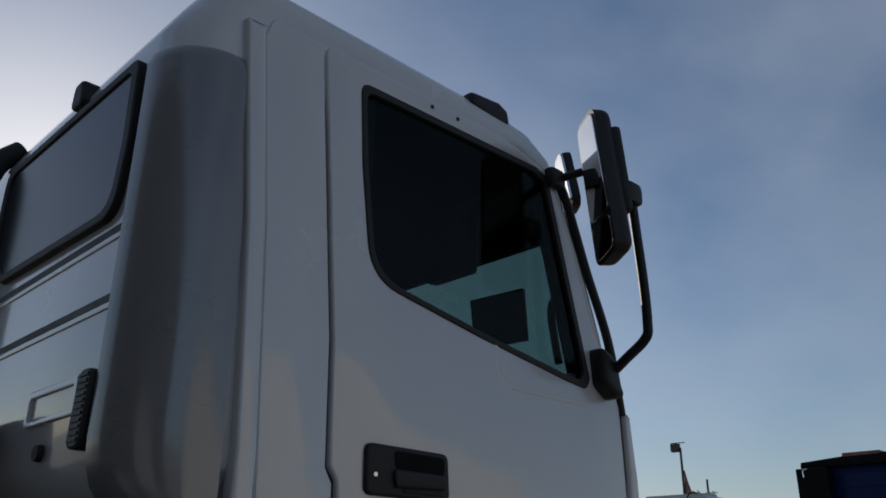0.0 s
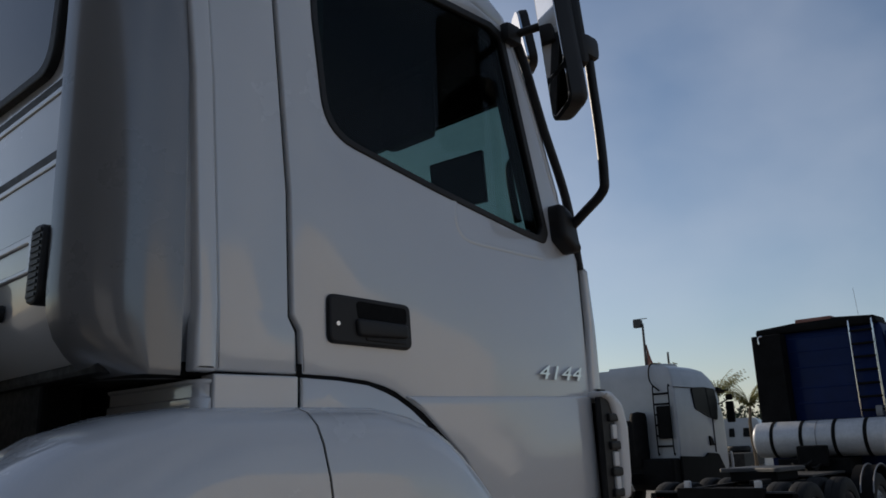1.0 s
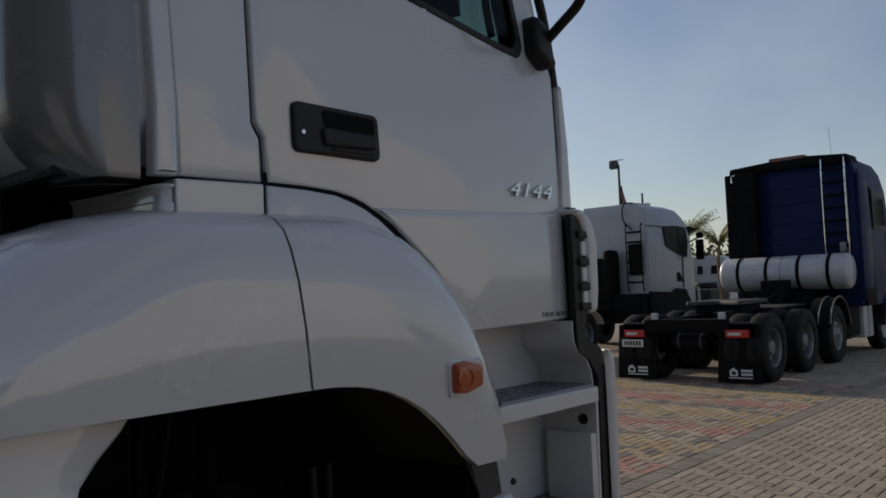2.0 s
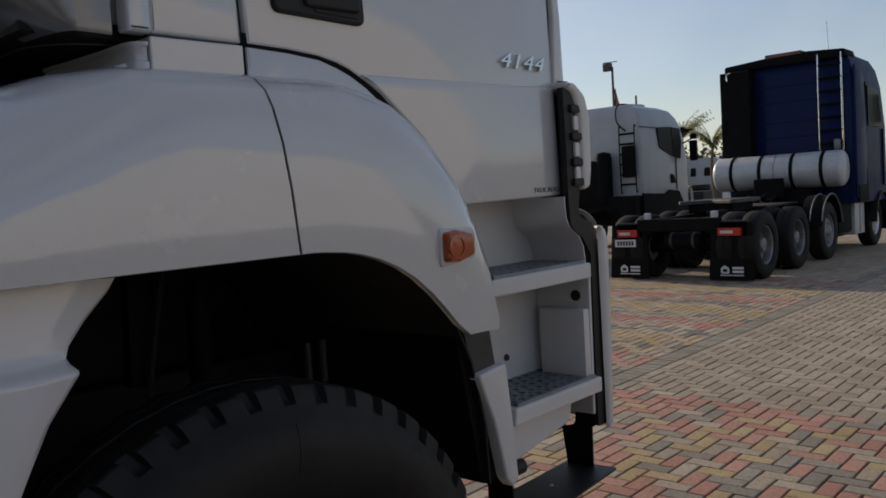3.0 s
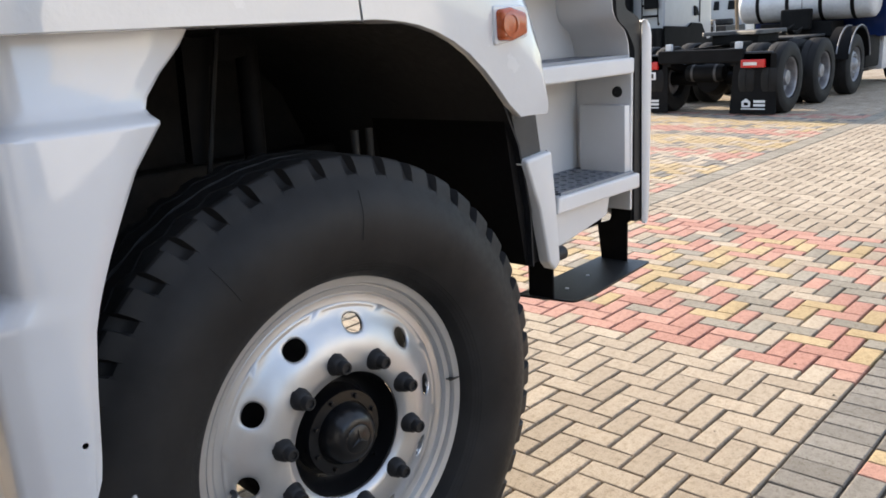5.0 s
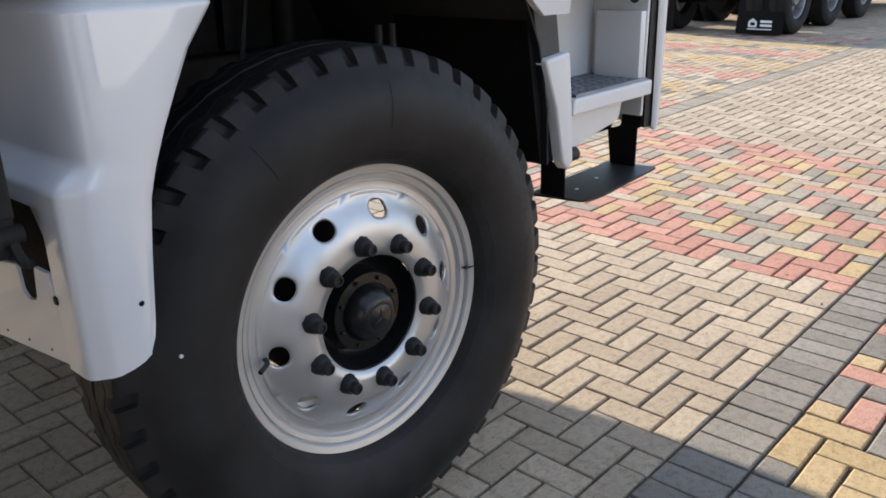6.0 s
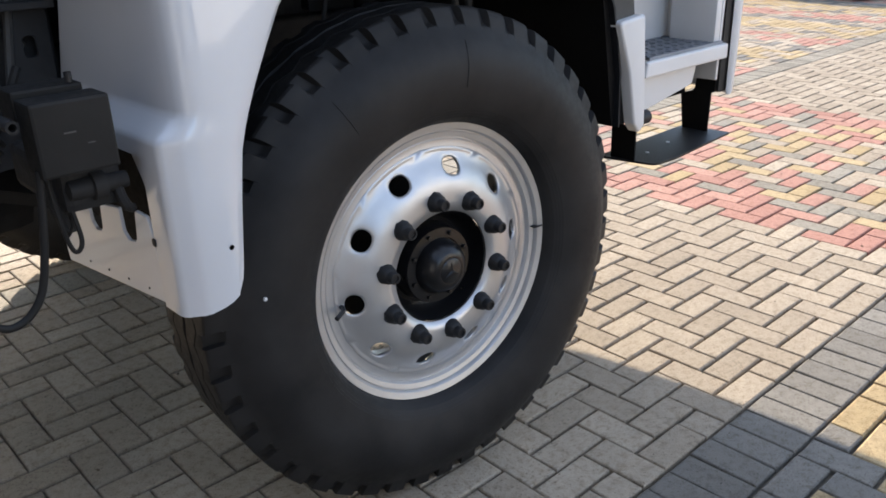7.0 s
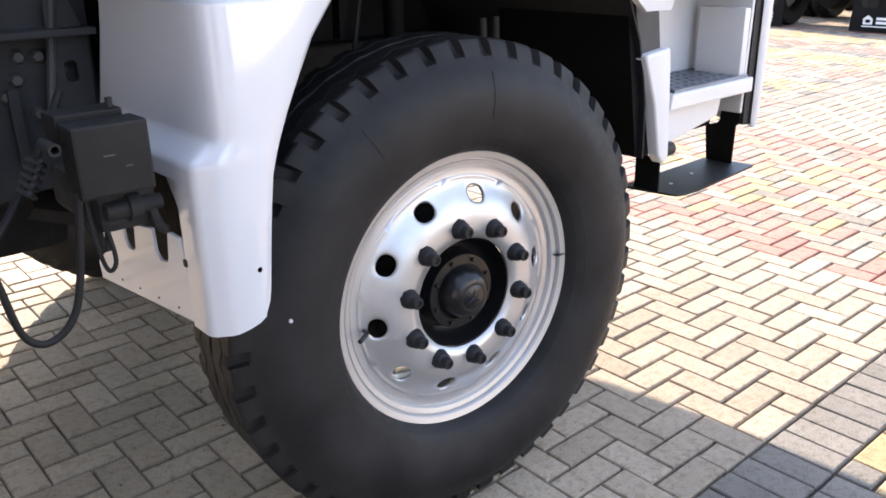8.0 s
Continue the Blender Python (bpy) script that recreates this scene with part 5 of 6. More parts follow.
def build_wheel(parent, m, detail=True):
    wheel = new("wheel")
    wheel.parent, wheel.matrix_basis = parent, m
    wheel["label"] = "silver ten-stud wheel with a black lug tyre"
    part("tyre", tyre_bm(WHEEL_R, -0.022, 0.288, RIM, 46), RUBBER, wheel, "black heavy lug tyre", smooth=22)
    bm = lathe([(0.264, 0.0665), (0.271, 0.0650), (0.279, 0.0660), (0.2825, 0.0655), (0.284, 0.0660), (0.294, 0.0645), (0.2965, 0.0665), (0.2985, 0.0665), (0.300, 0.0600), (0.3015, 0.0555), (0.311, 0.0525), (0.3125, 0.0560), (0.3150, 0.0560), (0.3165, 0.0480), (0.319, 0.0440), (0.328, 0.0415), (0.333, 0.0400), (0.3365, 0.043), (0.337, 0.054), (0.328, 0.065), (0.318, 0.08), (0.30, 0.11), (0.29, 0.24)], 120)
    for v in bm.verts:
        r = math.hypot(v.co.x, v.co.z)
        k = 1 + 0.0060 * min(1.0, max(0.0, (r - 0.270) / 0.04)) / r
        v.co.x, v.co.z = v.co.x * k, v.co.z * k
    rim = part("rim", bm, ALUMINIUM, wheel, "silver painted steel rim", smooth=28)
    disc = part("wheel_disc", disc_bm(10, radians(78.5)), ALUMINIUM, wheel, "silver wheel disc with ten hand holes", smooth=50)
    dm = disc.modifiers.new("thick", "SOLIDIFY")
    dm.thickness, dm.offset = 0.012, 0.0
    part("brake_drum", lathe([(0.0001, 0.15), (0.20, 0.15), (0.205, 0.16), (0.205, 0.28), (0.0001, 0.28)], 48), CHASSIS, wheel, smooth=True)
    hub = part("hub", lathe([(0.137, 0.050), (0.135, 0.062), (0.130, 0.085), (0.121, 0.102), (0.108, 0.108), (0.099, 0.104), (0.0955, 0.090), (0.0945, 0.062), (0.092, 0.056), (0.070, 0.055), (0.068, 0.058), (0.0001, 0.058)], 64), BLACK_GLOSS, wheel, "black painted hub", smooth=40)
    part("hub_cap", lathe([(0.0665, 0.058), (0.066, 0.050), (0.063, 0.038), (0.056, 0.024), (0.046, 0.014), (0.034, 0.009), (0.031, 0.0095), (0.029, 0.0075), (0.0001, 0.0065)], 48), BLACK_GLOSS, hub, smooth=50)
    for k in range(8):
        a = radians(20 + 45 * k)
        part("cap_bolt", lathe([(0.0055, 0.056), (0.0055, 0.048), (0.0001, 0.0475)], 6), BLACK_GLOSS, hub).location = (0.081 * math.cos(a), 0, 0.081 * math.sin(a))
    for k in range(3):
        a = radians(90 + 120 * k)
        bm = bmesh.new()
        pa = [bm.verts.new((0.0045 * math.cos(a + s), y, 0.0045 * math.sin(a + s))) for s in (math.pi / 2, -math.pi / 2) for y in (0.0055,)]
        tip = bm.verts.new((0.024 * math.cos(a), 0.006, 0.024 * math.sin(a)))
        mid = bm.verts.new((0, 0.001, 0))
        bm.faces.new((pa[0], tip, mid))
        bm.faces.new((pa[1], mid, tip))
        part("cap_emblem", bm, BLACK_GLOSS, hub)
    nut = None
    for k in range(10):
        a = radians(96.5 - 36 * k)
        at = pose(0.1675 * math.cos(a), 0.042, 0.1675 * math.sin(a))
        if nut is None:
            nut = part("wheel_nut", lathe([(0.0245, 0.0), (0.0245, -0.004), (0.0225, -0.007), (0.0195, -0.022), (0.0145, -0.026), (0.0138, -0.041), (0.0120, -0.0435), (0.0085, -0.0435), (0.0080, -0.039), (0.0001, -0.039)], 20), BLACK_PLASTIC, wheel, "black plastic nut cover", smooth=40)
            nut.matrix_basis = at
        else:
            o = nut.copy()
            scene.collection.objects.link(o)
            o.matrix_basis = at
    a = radians(186)
    part("tyre_valve", tube([(0.262 * math.cos(a), 0.10, 0.262 * math.sin(a)), (0.268 * math.cos(a), 0.06, 0.268 * math.sin(a)), (0.285 * math.cos(a), 0.045, 0.285 * math.sin(a)), (0.300 * math.cos(a), 0.036, 0.300 * math.sin(a))], 0.0055, 8), BLACK_PLASTIC, wheel, smooth=True)
    part("ring_gap", box_bm(0.309, 0.3435, 0.0385, 0.062, 0.0135, 0.0165), SEAL, wheel, "dark split in the rim ring")
    for w, r0 in ((84.0, 0.425), (122.6, 0.440)):
        c, sn = math.cos(radians(w)), math.sin(radians(w))
        line = [(r0, -0.0180), (0.452, -0.0186), (0.470, -0.0186), (0.485, -0.0152), (0.498, -0.0112), (0.510, -0.0066), (0.522, -0.0006)]
        part("mould_line", tube([(r * c, y, r * sn) for r, y in line], 0.0008, 6), RUBBER, wheel)
    if detail:
        part("white_fleck", lathe([(0.0001, -0.0245), (0.004, -0.0240), (0.005, -0.018)], 6), PRINT, wheel).location = (-0.476, 0.0065, 0.09)
    return wheel


wheel = build_wheel(truck, pose(-0.0085, 0, WHEEL_R - 0.003, 0, 0, -4))
for c in wheel.children:
    if c.name.split(".")[0] in ("wheel_disc", "hub", "wheel_nut", "tyre_valve"):
        c.location.y -= 0.009
far_wheel = new("wheel")
far_wheel.parent, far_wheel.matrix_basis = truck, pose(0, 2 * MID, WHEEL_R - 0.003, 0, 0, 176)
far_wheel["label"] = "black lug tyre on the far side"
for name in ("tyre", "rim", "wheel_disc", "brake_drum", "hub"):
    o = next(c for c in wheel.children if c.name.startswith(name)).copy()
    scene.collection.objects.link(o)
    o.parent = far_wheel


# ---- the other trucks ----
def road_wheel(parent, x, y, side, r=0.52, silver=DULL_STEEL, deep=False, width=0.29):
    """A plain road wheel, its face looking to side (-1: towards -y)."""
    w = new("wheel")
    w.parent, w.matrix_basis = parent, pose(x, y, r, 0, 0, 0 if side < 0 else 180)
    rr = 0.295
    bm = lathe([(rr, 0.05), (rr + 0.02, 0.012), (rr + 0.10, 0.0), (r - 0.05, 0.012), (r - 0.012, 0.03), (r, 0.06), (r, 0.145), (r - 0.008, 0.150), (r, 0.155), (r, width - 0.05), (r - 0.02, width - 0.02), (rr + 0.06, width), (rr, width - 0.03)], 48, close=True)
    part("tyre", bm, FAR_RUBBER, w, smooth=40)
    if deep:
        prof = [(rr + 0.004, 0.04), (rr, 0.03), (0.285, 0.035), (0.275, 0.06), (0.268, 0.16), (0.23, 0.19), (0.17, 0.20), (0.13, 0.20), (0.12, 0.10), (0.10, 0.06), (0.0001, 0.05)]
    else:
        prof = [(rr + 0.004, 0.04), (rr, 0.03), (0.285, 0.035), (0.275, 0.06), (0.25, 0.09), (0.20, 0.05), (0.14, 0.045), (0.125, 0.06), (0.10, 0.03), (0.06, 0.0), (0.0001, -0.005)]
    part("rim", lathe(prof, 48), silver, w, smooth=45)
    for k in range(10):
        a = 2 * math.pi * k / 10
        hole = part("hand_hole", lathe([(0.0001, -0.003), (0.024, -0.003), (0.024, 0.004)], 10), SEAL, w)
        hole.location = (0.225 * math.cos(a), 0.185 if deep else 0.066, 0.225 * math.sin(a))
        part("nut", lathe([(0.014, 0.02), (0.014, -0.02), (0.0001, -0.022)], 6), DULL_STEEL if not deep else STEEL_AND_SHADE, w).location = (0.165 * math.cos(a + 0.3), 0.18 if deep else 0.05, 0.165 * math.sin(a + 0.3))
    return w


def far_cab(parent, paint, length, width, z0, z1, deflector=0.2):
    """A cab over engine: stacked rounded outlines with the front raked, local x forward from its back wall, y from its near side."""
    zs = [z0, z0 + 0.1, z0 + 0.5, z0 + 0.52 * (z1 - z0), z0 + 0.8 * (z1 - z0), z1 - 0.25, z1 - 0.08, z1]
    fr = [length - 0.05, length, length, length - 0.03, length - 0.25, length - 0.48, length - 0.75, length - 1.1]
    ins = [0.0, 0.0, 0.0, 0.0, 0.02, 0.05, 0.10, 0.22]
    rows = []
    for z, xf, i in zip(zs, fr, ins):
        poly = fillet([(0.0 + i * 0.4, i, 0.06), (xf, i + 0.03, 0.22), (xf, width - i - 0.03, 0.22), (i * 0.4, width - i, 0.06)], 0.06, 5)
        rows.append([(x, y, z) for x, y in poly])
    bm = grid_bm(rows, closed=True)
    n = len(rows[0])
    bm.verts.ensure_lookup_table()
    bm.faces.new([bm.verts[(len(rows) - 1) * n + j] for j in range(n)])
    bm.faces.new([bm.verts[j] for j in range(n)])
    return part("cab", bm, paint, parent, smooth=45)


def ladder(parent, x, y, z0, z1, material, w=0.34, rungs=6):
    la = part("ladder", tube([(x, y, z0), (x - 0.06, y, z0 + 0.1), (x - 0.06, y, z1 - 0.1), (x, y, z1)], 0.016, 8), material, parent, smooth=True)
    part("ladder_rail", tube([(x, y + w, z0), (x - 0.06, y + w, z0 + 0.1), (x - 0.06, y + w, z1 - 0.1), (x, y + w, z1)], 0.016, 8), material, la, smooth=True)
    for k in range(rungs):
        z = z0 + (z1 - z0) * (k + 0.7) / (rungs + 0.4)
        part("rung", rod((x - 0.06, y, z), (x - 0.06, y + w, z), 0.024, 8), FAR_BLACK, la)
    return la


# blue tractor unit, seen from behind: local x forward from its tail, local y from its near side
bt = thing("tractor_unit", "dark blue eight-wheel tractor unit with silver tanks", "truck", pose(11.15, 3.30, 0), "parked tractor units")
AX = (0.53, 2.02, 3.62, 6.75)
for k, x in enumerate(AX):
    road_wheel(bt, x, 0.02, -1, deep=k < 2, silver=DULL_STEEL if k < 3 else ALUMINIUM)
    if k < 2:
        road_wheel(bt, x, 0.36, -1, deep=True)
    road_wheel(bt, x, 2.46, 1, deep=k < 2)
    if k < 2:
        road_wheel(bt, x, 2.12, 1, deep=True)
for y in (0.78, 1.62):
    part("chassis_rail", slab(fillet([(0.05, 0.80), (6.6, 0.72), (6.6, 1.02), (0.05, 0.98)], 0.02), [], y, y + 0.08, 0.01), FAR_BLACK, bt)
part("tail_beam", box_bm(0.0, 0.12, 0.55, 1.93, 0.78, 0.98, 0.02), FAR_BLACK, bt)
part("tail_tank", lathe([(0.0001, -0.32), (0.11, -0.30), (0.13, -0.26), (0.13, 0.26), (0.11, 0.30), (0.0001, 0.32)], 24), FAR_BLACK, bt, smooth=True).location = (0.25, 1.24, 0.62)
for y in (1.05, 1.42):
    part("tank_strap", lathe([(0.134, y - 0.02), (0.134, y + 0.02)], 24), STEEL_AND_SHADE, bt).location = (0.25, 0, 0.62)
part("axle_housing", rod((0.53, 0.3, 0.52), (0.53, 2.2, 0.52), 0.11), FAR_BLACK, bt, smooth=True)
part("axle_housing", rod((2.02, 0.3, 0.52), (2.02, 2.2, 0.52), 0.11), FAR_BLACK, bt, smooth=True)
for y0 in (0.12, 1.83):
    flap = part("mud_flap", slab(fillet([(y0 - 0.04, 0.90), (y0 + 0.58, 0.90), (y0 + 0.64, 0.02), (y0 - 0.06, 0.02)], 0.03), [], 0.04, 0.055, axis="x"), FAR_BLACK, bt, "black rubber mud flap with white print")
    part("flap_logo", slab(fillet([(y0 + 0.32, 0.12), (y0 + 0.45, 0.12), (y0 + 0.45, 0.20), (y0 + 0.385, 0.25), (y0 + 0.32, 0.20)], 0.02), [fillet([(y0 + 0.35, 0.145), (y0 + 0.42, 0.145), (y0 + 0.42, 0.19), (y0 + 0.35, 0.19)], 0.015)], 0.034, 0.04, axis="x"), PRINT, flap)
    for yy, zz, ww, hh in ((0.10, 0.205, 0.17, 0.035), (0.10, 0.150, 0.17, 0.035), (0.10, 0.095, 0.36, 0.016)):
        part("flap_print", box_bm(0.035, 0.04, y0 + yy, y0 + yy + ww, zz - hh / 2, zz + hh / 2), PRINT, flap)
    lamp = part("tail_lamp", box_bm(-0.02, 0.04, y0 + 0.10, y0 + 0.46, 0.70, 0.82, 0.012), RED_LENS, bt, "red tail lamp")
    part("lamp_window", box_bm(-0.024, -0.018, y0 + 0.22, y0 + 0.42, 0.735, 0.78, 0.002), CLEAR_LENS, lamp)
    part("lamp_box", box_bm(0.04, 0.12, y0 + 0.02, y0 + 0.5, 0.68, 0.93, 0.02), BLACK_PLASTIC, lamp)
plate_b = part("number_plate", box_bm(-0.012, -0.004, 1.96, 2.34, 0.54, 0.66, 0.004), PRINT, bt, "white registration plate")
for k in range(6):
    part("plate_bar", box_bm(-0.016, -0.011, 2.0 + 0.052 * k, 2.035 + 0.052 * k, 0.565, 0.635), BADGE_DARK, plate_b)
for y in (0.66, 1.78):
    part("white_guard_cap", box_bm(0.05, 0.13, y - 0.05, y + 0.05, 0.93, 1.08, 0.02), TANK, bt)
rows = [[(3.62 + 0.60 * math.cos(radians(w)), y, 0.55 + 0.62 * math.sin(radians(w))) for y in (-0.01, 0.05, 0.32, 0.36)] for w in np.linspace(8, 172, 18)]
guard_b = part("wheel_guard", grid_bm(rows, thick=0.02), FAR_BLACK, bt, "black wheel guard", smooth=True)
for y in (-0.014, 0.19):
    part("guard_edge", tube([(3.62 + 0.612 * math.cos(radians(w)), y, 0.555 + 0.632 * math.sin(radians(w))) for w in range(8, 176, 12)], 0.012, 8, smooth_steps=3), DULL_STEEL, guard_b, "bright guard edge", smooth=True)
part("coupling_plate", slab(fillet([(1.1, 0.75), (2.3, 0.75), (2.3, 1.75), (1.1, 1.75), (1.35, 1.25)], 0.08), [], 1.22, 1.16, 0.02, axis="z"), STEEL_AND_SHADE, bt, "worn grey coupling plate")
part("coupling_base", box_bm(1.3, 2.2, 0.86, 1.64, 1.0, 1.17, 0.03), FAR_BLACK, bt)
part("coupling_ramp", box_bm(0.55, 1.1, 0.86, 1.0, 0.98, 1.06, 0.02), FAR_BLACK, bt)
part("catwalk", box_bm(2.4, 4.2, 0.7, 1.8, 1.02, 1.06, 0.01), STEEL_AND_SHADE, bt)
tank = part("fuel_tank", lathe([(0.0001, 0.02), (0.28, 0.03), (0.33, 0.07), (0.34, 0.12), (0.34, 2.38), (0.33, 2.43), (0.28, 2.47), (0.0001, 2.48)], 40), TANK, bt, "silver cylindrical tank across the frame", smooth=50)
tank.location = (4.45, -0.06, 1.64)
for y in (0.37, 0.92, 1.52, 2.08):
    part("tank_band", lathe([(0.345, y - 0.035), (0.35, y - 0.03), (0.35, y + 0.03), (0.345, y + 0.035)], 40), FAR_BLACK, tank, smooth=True)
part("tank_cradle", box_bm(4.0, 4.7, 0.6, 1.9, 1.0, 1.28, 0.02), FAR_BLACK, bt)
for k, (y, z) in enumerate(((1.1, 1.32), (1.25, 1.38), (1.4, 1.30), (1.18, 1.22))):
    part("air_line", tube([(3.98, y, z + 0.1), (3.85, y - 0.1, z - 0.05), (3.8, y + 0.05, z - 0.2), (3.9, y + 0.2, z - 0.1)], 0.02, 6), HOSE, bt, smooth=True)
part("valve_box", box_bm(3.80, 3.98, 0.92, 1.46, 1.14, 1.52, 0.04), FAR_BLACK, bt)
part("tank_seam", lathe([(0.342, 1.235), (0.346, 1.245), (0.342, 1.255)], 40), DULL_STEEL, tank)
# Underbody parts added as filler to block light between the wheels.
part("gearbox", box_bm(2.4, 4.6, 0.9, 1.55, 0.42, 0.95, 0.1), FAR_BLACK, bt, smooth=True)
for x in (0.53, 2.02):
    part("axle_casing", lathe([(0.0001, -0.25), (0.2, -0.2), (0.27, 0.0), (0.2, 0.2), (0.0001, 0.25)], 20, "x"), FAR_BLACK, bt, smooth=True).location = (x, 1.24, 0.52)
    for y in (0.66, 1.72):
        part("spring_pack", slab([(x - 0.5, 0.74), (x, 0.60), (x + 0.5, 0.74), (x + 0.5, 0.84), (x, 0.74), (x - 0.5, 0.84)], [], y, y + 0.1, 0.01), FAR_BLACK, bt)
for x in (0.55, 1.37, 2.65):
    part("cross_member", box_bm(x, x + 0.1, 0.86, 1.62, 0.70, 0.96, 0.02), FAR_BLACK, bt)
for y in (0.06, 2.06):
    part("battery_box", box_bm(4.26, 5.12, y, y + 0.4, 0.40, 0.98, 0.05), FAR_BLACK, bt, smooth=True)
cover = part("side_cover", box_bm(5.18, 5.84, 0.02, 0.42, 0.33, 1.03, 0.03), TANK, bt, "scuffed polished metal side cover", smooth=True)
part("cover_strap", box_bm(5.48, 5.52, 0.012, 0.03, 0.36, 1.0, 0.004), DULL_STEEL, cover)
bc = far_cab(bt, BLUE, 2.55, 2.46, 0.95, 3.86)
bc.location = (4.87, -0.10, 0)
part("back_panel", slab(fillet([(0.22, 1.95), (1.86, 1.95), (1.86, 3.62), (0.22, 3.62)], 0.04), [], -0.025, 0.02, 0.02, axis="x"), BLUE, bc, smooth=True)
for z in (2.32, 2.62, 3.02, 3.34):
    part("panel_rib", slab(fillet([(0.5, z - 0.02), (1.80, z - 0.02), (1.80, z + 0.02), (0.5, z + 0.02)], 0.015), [], -0.032, -0.02, 0.012, axis="x"), BLUE, bc, smooth=True)
part("side_fairing", slab(fillet([(1.86, 1.95), (2.46, 1.95), (2.46, 3.72), (1.86, 3.72)], 0.03), [], -0.30, -0.02, 0.02, axis="x"), FAR_BLACK, bc)
part("roof_lip", slab(fillet([(0.08, 3.74), (2.44, 3.74), (2.42, 3.86), (1.6, 3.92), (0.8, 3.94), (0.12, 3.89)], 0.04), [], -0.10, 0.5, 0.02, axis="x"), FAR_BLACK, bc, smooth=True)
part("roof_lamp_bar", box_bm(-0.1, 0.2, 0.9, 1.6, 3.90, 3.98, 0.02), FLAG_RED, bc)
part("bright_trim", tube([(-0.31, 2.30, 3.55), (-0.31, 2.30, 3.68), (-0.31, 2.22, 3.70)], 0.018, 8), CHROME, bc)
ladder(bc, -0.04, 0.18, 1.95, 3.8, CHROME, 0.42, 7)
part("side_window", slab(fillet([(0.95, 2.45), (1.95, 2.45), (1.72, 3.2), (0.95, 3.25)], 0.06), [], -0.005, 0.03, axis="y"), DARK_GLASS, bc)
part("door_mirror", box_bm(2.15, 2.28, -0.28, -0.06, 2.55, 3.15, 0.05), BLACK_PLASTIC, bc, smooth=True)
part("cab_side_fairing", slab(fillet([(0.0, 1.05), (0.62, 1.05), (0.75, 1.9), (0.6, 3.4), (0.0, 3.6)], 0.05), [], -0.03, 0.01, 0.02), BLUE, bc, smooth=True)
part("cab_wheel_arch", grid_bm([[(1.90 + 0.62 * math.cos(radians(w)), y, 0.52 + 0.62 * math.sin(radians(w))) for y in (-0.03, 0.05, 0.33)] for w in np.linspace(0, 180, 20)], thick=0.03), BLACK_PLASTIC, bc, smooth=True)
part("whip_aerial", rod((0.3, 0.5, 3.8), (0.2, 0.5, 4.5), 0.003, 6), FAR_BLACK, bc)
# Blocks added to stop sun passing beneath the blue cab.
part("under_cab_engine", box_bm(0.1, 2.3, 0.45, 2.0, 0.28, 0.98, 0.05), FAR_BLACK, bc)
part("front_valance", box_bm(2.46, 2.6, 0.0, 2.46, 0.30, 1.0, 0.06), FAR_BLACK, bc)
part("exhaust_box", box_bm(-0.16, -0.04, 0.22, 0.34, 2.0, 2.2, 0.03), DULL_STEEL, bc, smooth=True)

# white tractor unit further off
wt = thing("tractor_unit", "white sleeper-cab tractor unit with a black ladder", "truck", pose(11.35, 8.05, 0), "parked tractor units")
wc = far_cab(wt, DIMMED_WHITE, 2.66, 2.45, 0.98, 3.44)
wc.location = (5.4, 0, 0)
part("sleeper_window", slab(fillet([(0.86, 2.93), (0.95, 2.44, 0.1), (1.62, 2.24), (2.08, 2.16), (2.16, 2.60), (2.06, 2.93), (1.5, 2.96)], 0.08), [], -0.008, 0.05), DARK_GLASS, wc)
part("window_post", slab([(1.70, 2.23), (1.75, 2.22), (1.62, 2.94), (1.57, 2.95)], [], -0.012, 0.03), FAR_BLACK, wc)
part("door_handle", slab(fillet([(1.52, 1.80), (1.66, 1.74), (1.76, 1.56), (1.54, 1.56)], 0.02), [], -0.02, 0.02), FAR_BLACK, wc)
part("door_mirror", box_bm(2.34, 2.44, -0.32, -0.12, 2.10, 2.62, 0.04), FAR_BLACK, wc, smooth=True)
part("wide_mirror", box_bm(2.36, 2.46, -0.30, -0.13, 2.65, 2.80, 0.045), FAR_BLACK, wc, smooth=True)
part("mirror_arm", rod((2.3, 0.05, 2.55), (2.5, -0.15, 2.68), 0.018), FAR_BLACK, wc)
part("sun_visor", slab(fillet([(2.26, 2.90), (2.62, 2.84), (2.64, 2.90), (2.28, 2.98)], 0.015), [], -0.02, 2.4, 0.01), FAR_BLACK, wc)
part("mirror_arm", rod((2.4, 0.05, 2.9), (2.55, -0.15, 2.9), 0.02), FAR_BLACK, wc)
part("roof_hatch", slab(fillet([(0.3, 3.44), (1.1, 3.46), (1.0, 3.54), (0.35, 3.52)], 0.02), [], 0.4, 1.9, 0.02), DIMMED_WHITE, wc)
part("roof_seam", slab([(0.0, 2.92), (0.95, 2.92), (0.95, 2.935), (0.0, 2.935)], [], -0.003, 0.03), STEEL_AND_SHADE, wc)
part("roof_duct", tube([(-0.05, 0.35, 2.85), (-0.1, 0.55, 3.1), (0.1, 0.6, 3.5), (0.8, 0.5, 3.50)], 0.018, 8), FAR_BLACK, wc, smooth=True)
ladder(wc, -0.04, 0.10, 1.42, 2.95, FAR_BLACK, 0.40, 6)
part("ladder_panel", box_bm(-0.12, -0.07, 0.12, 0.45, 1.75, 2.5, 0.02), FAR_BLACK, wc)
part("intake", box_bm(-0.45, -0.02, 0.75, 2.2, 1.1, 2.2, 0.08), FAR_BLACK, wc, smooth=True)
part("lower_cab", box_bm(0.1, 2.85, 0.02, 2.43, 0.62, 1.02, 0.05), FAR_BLACK, wc)
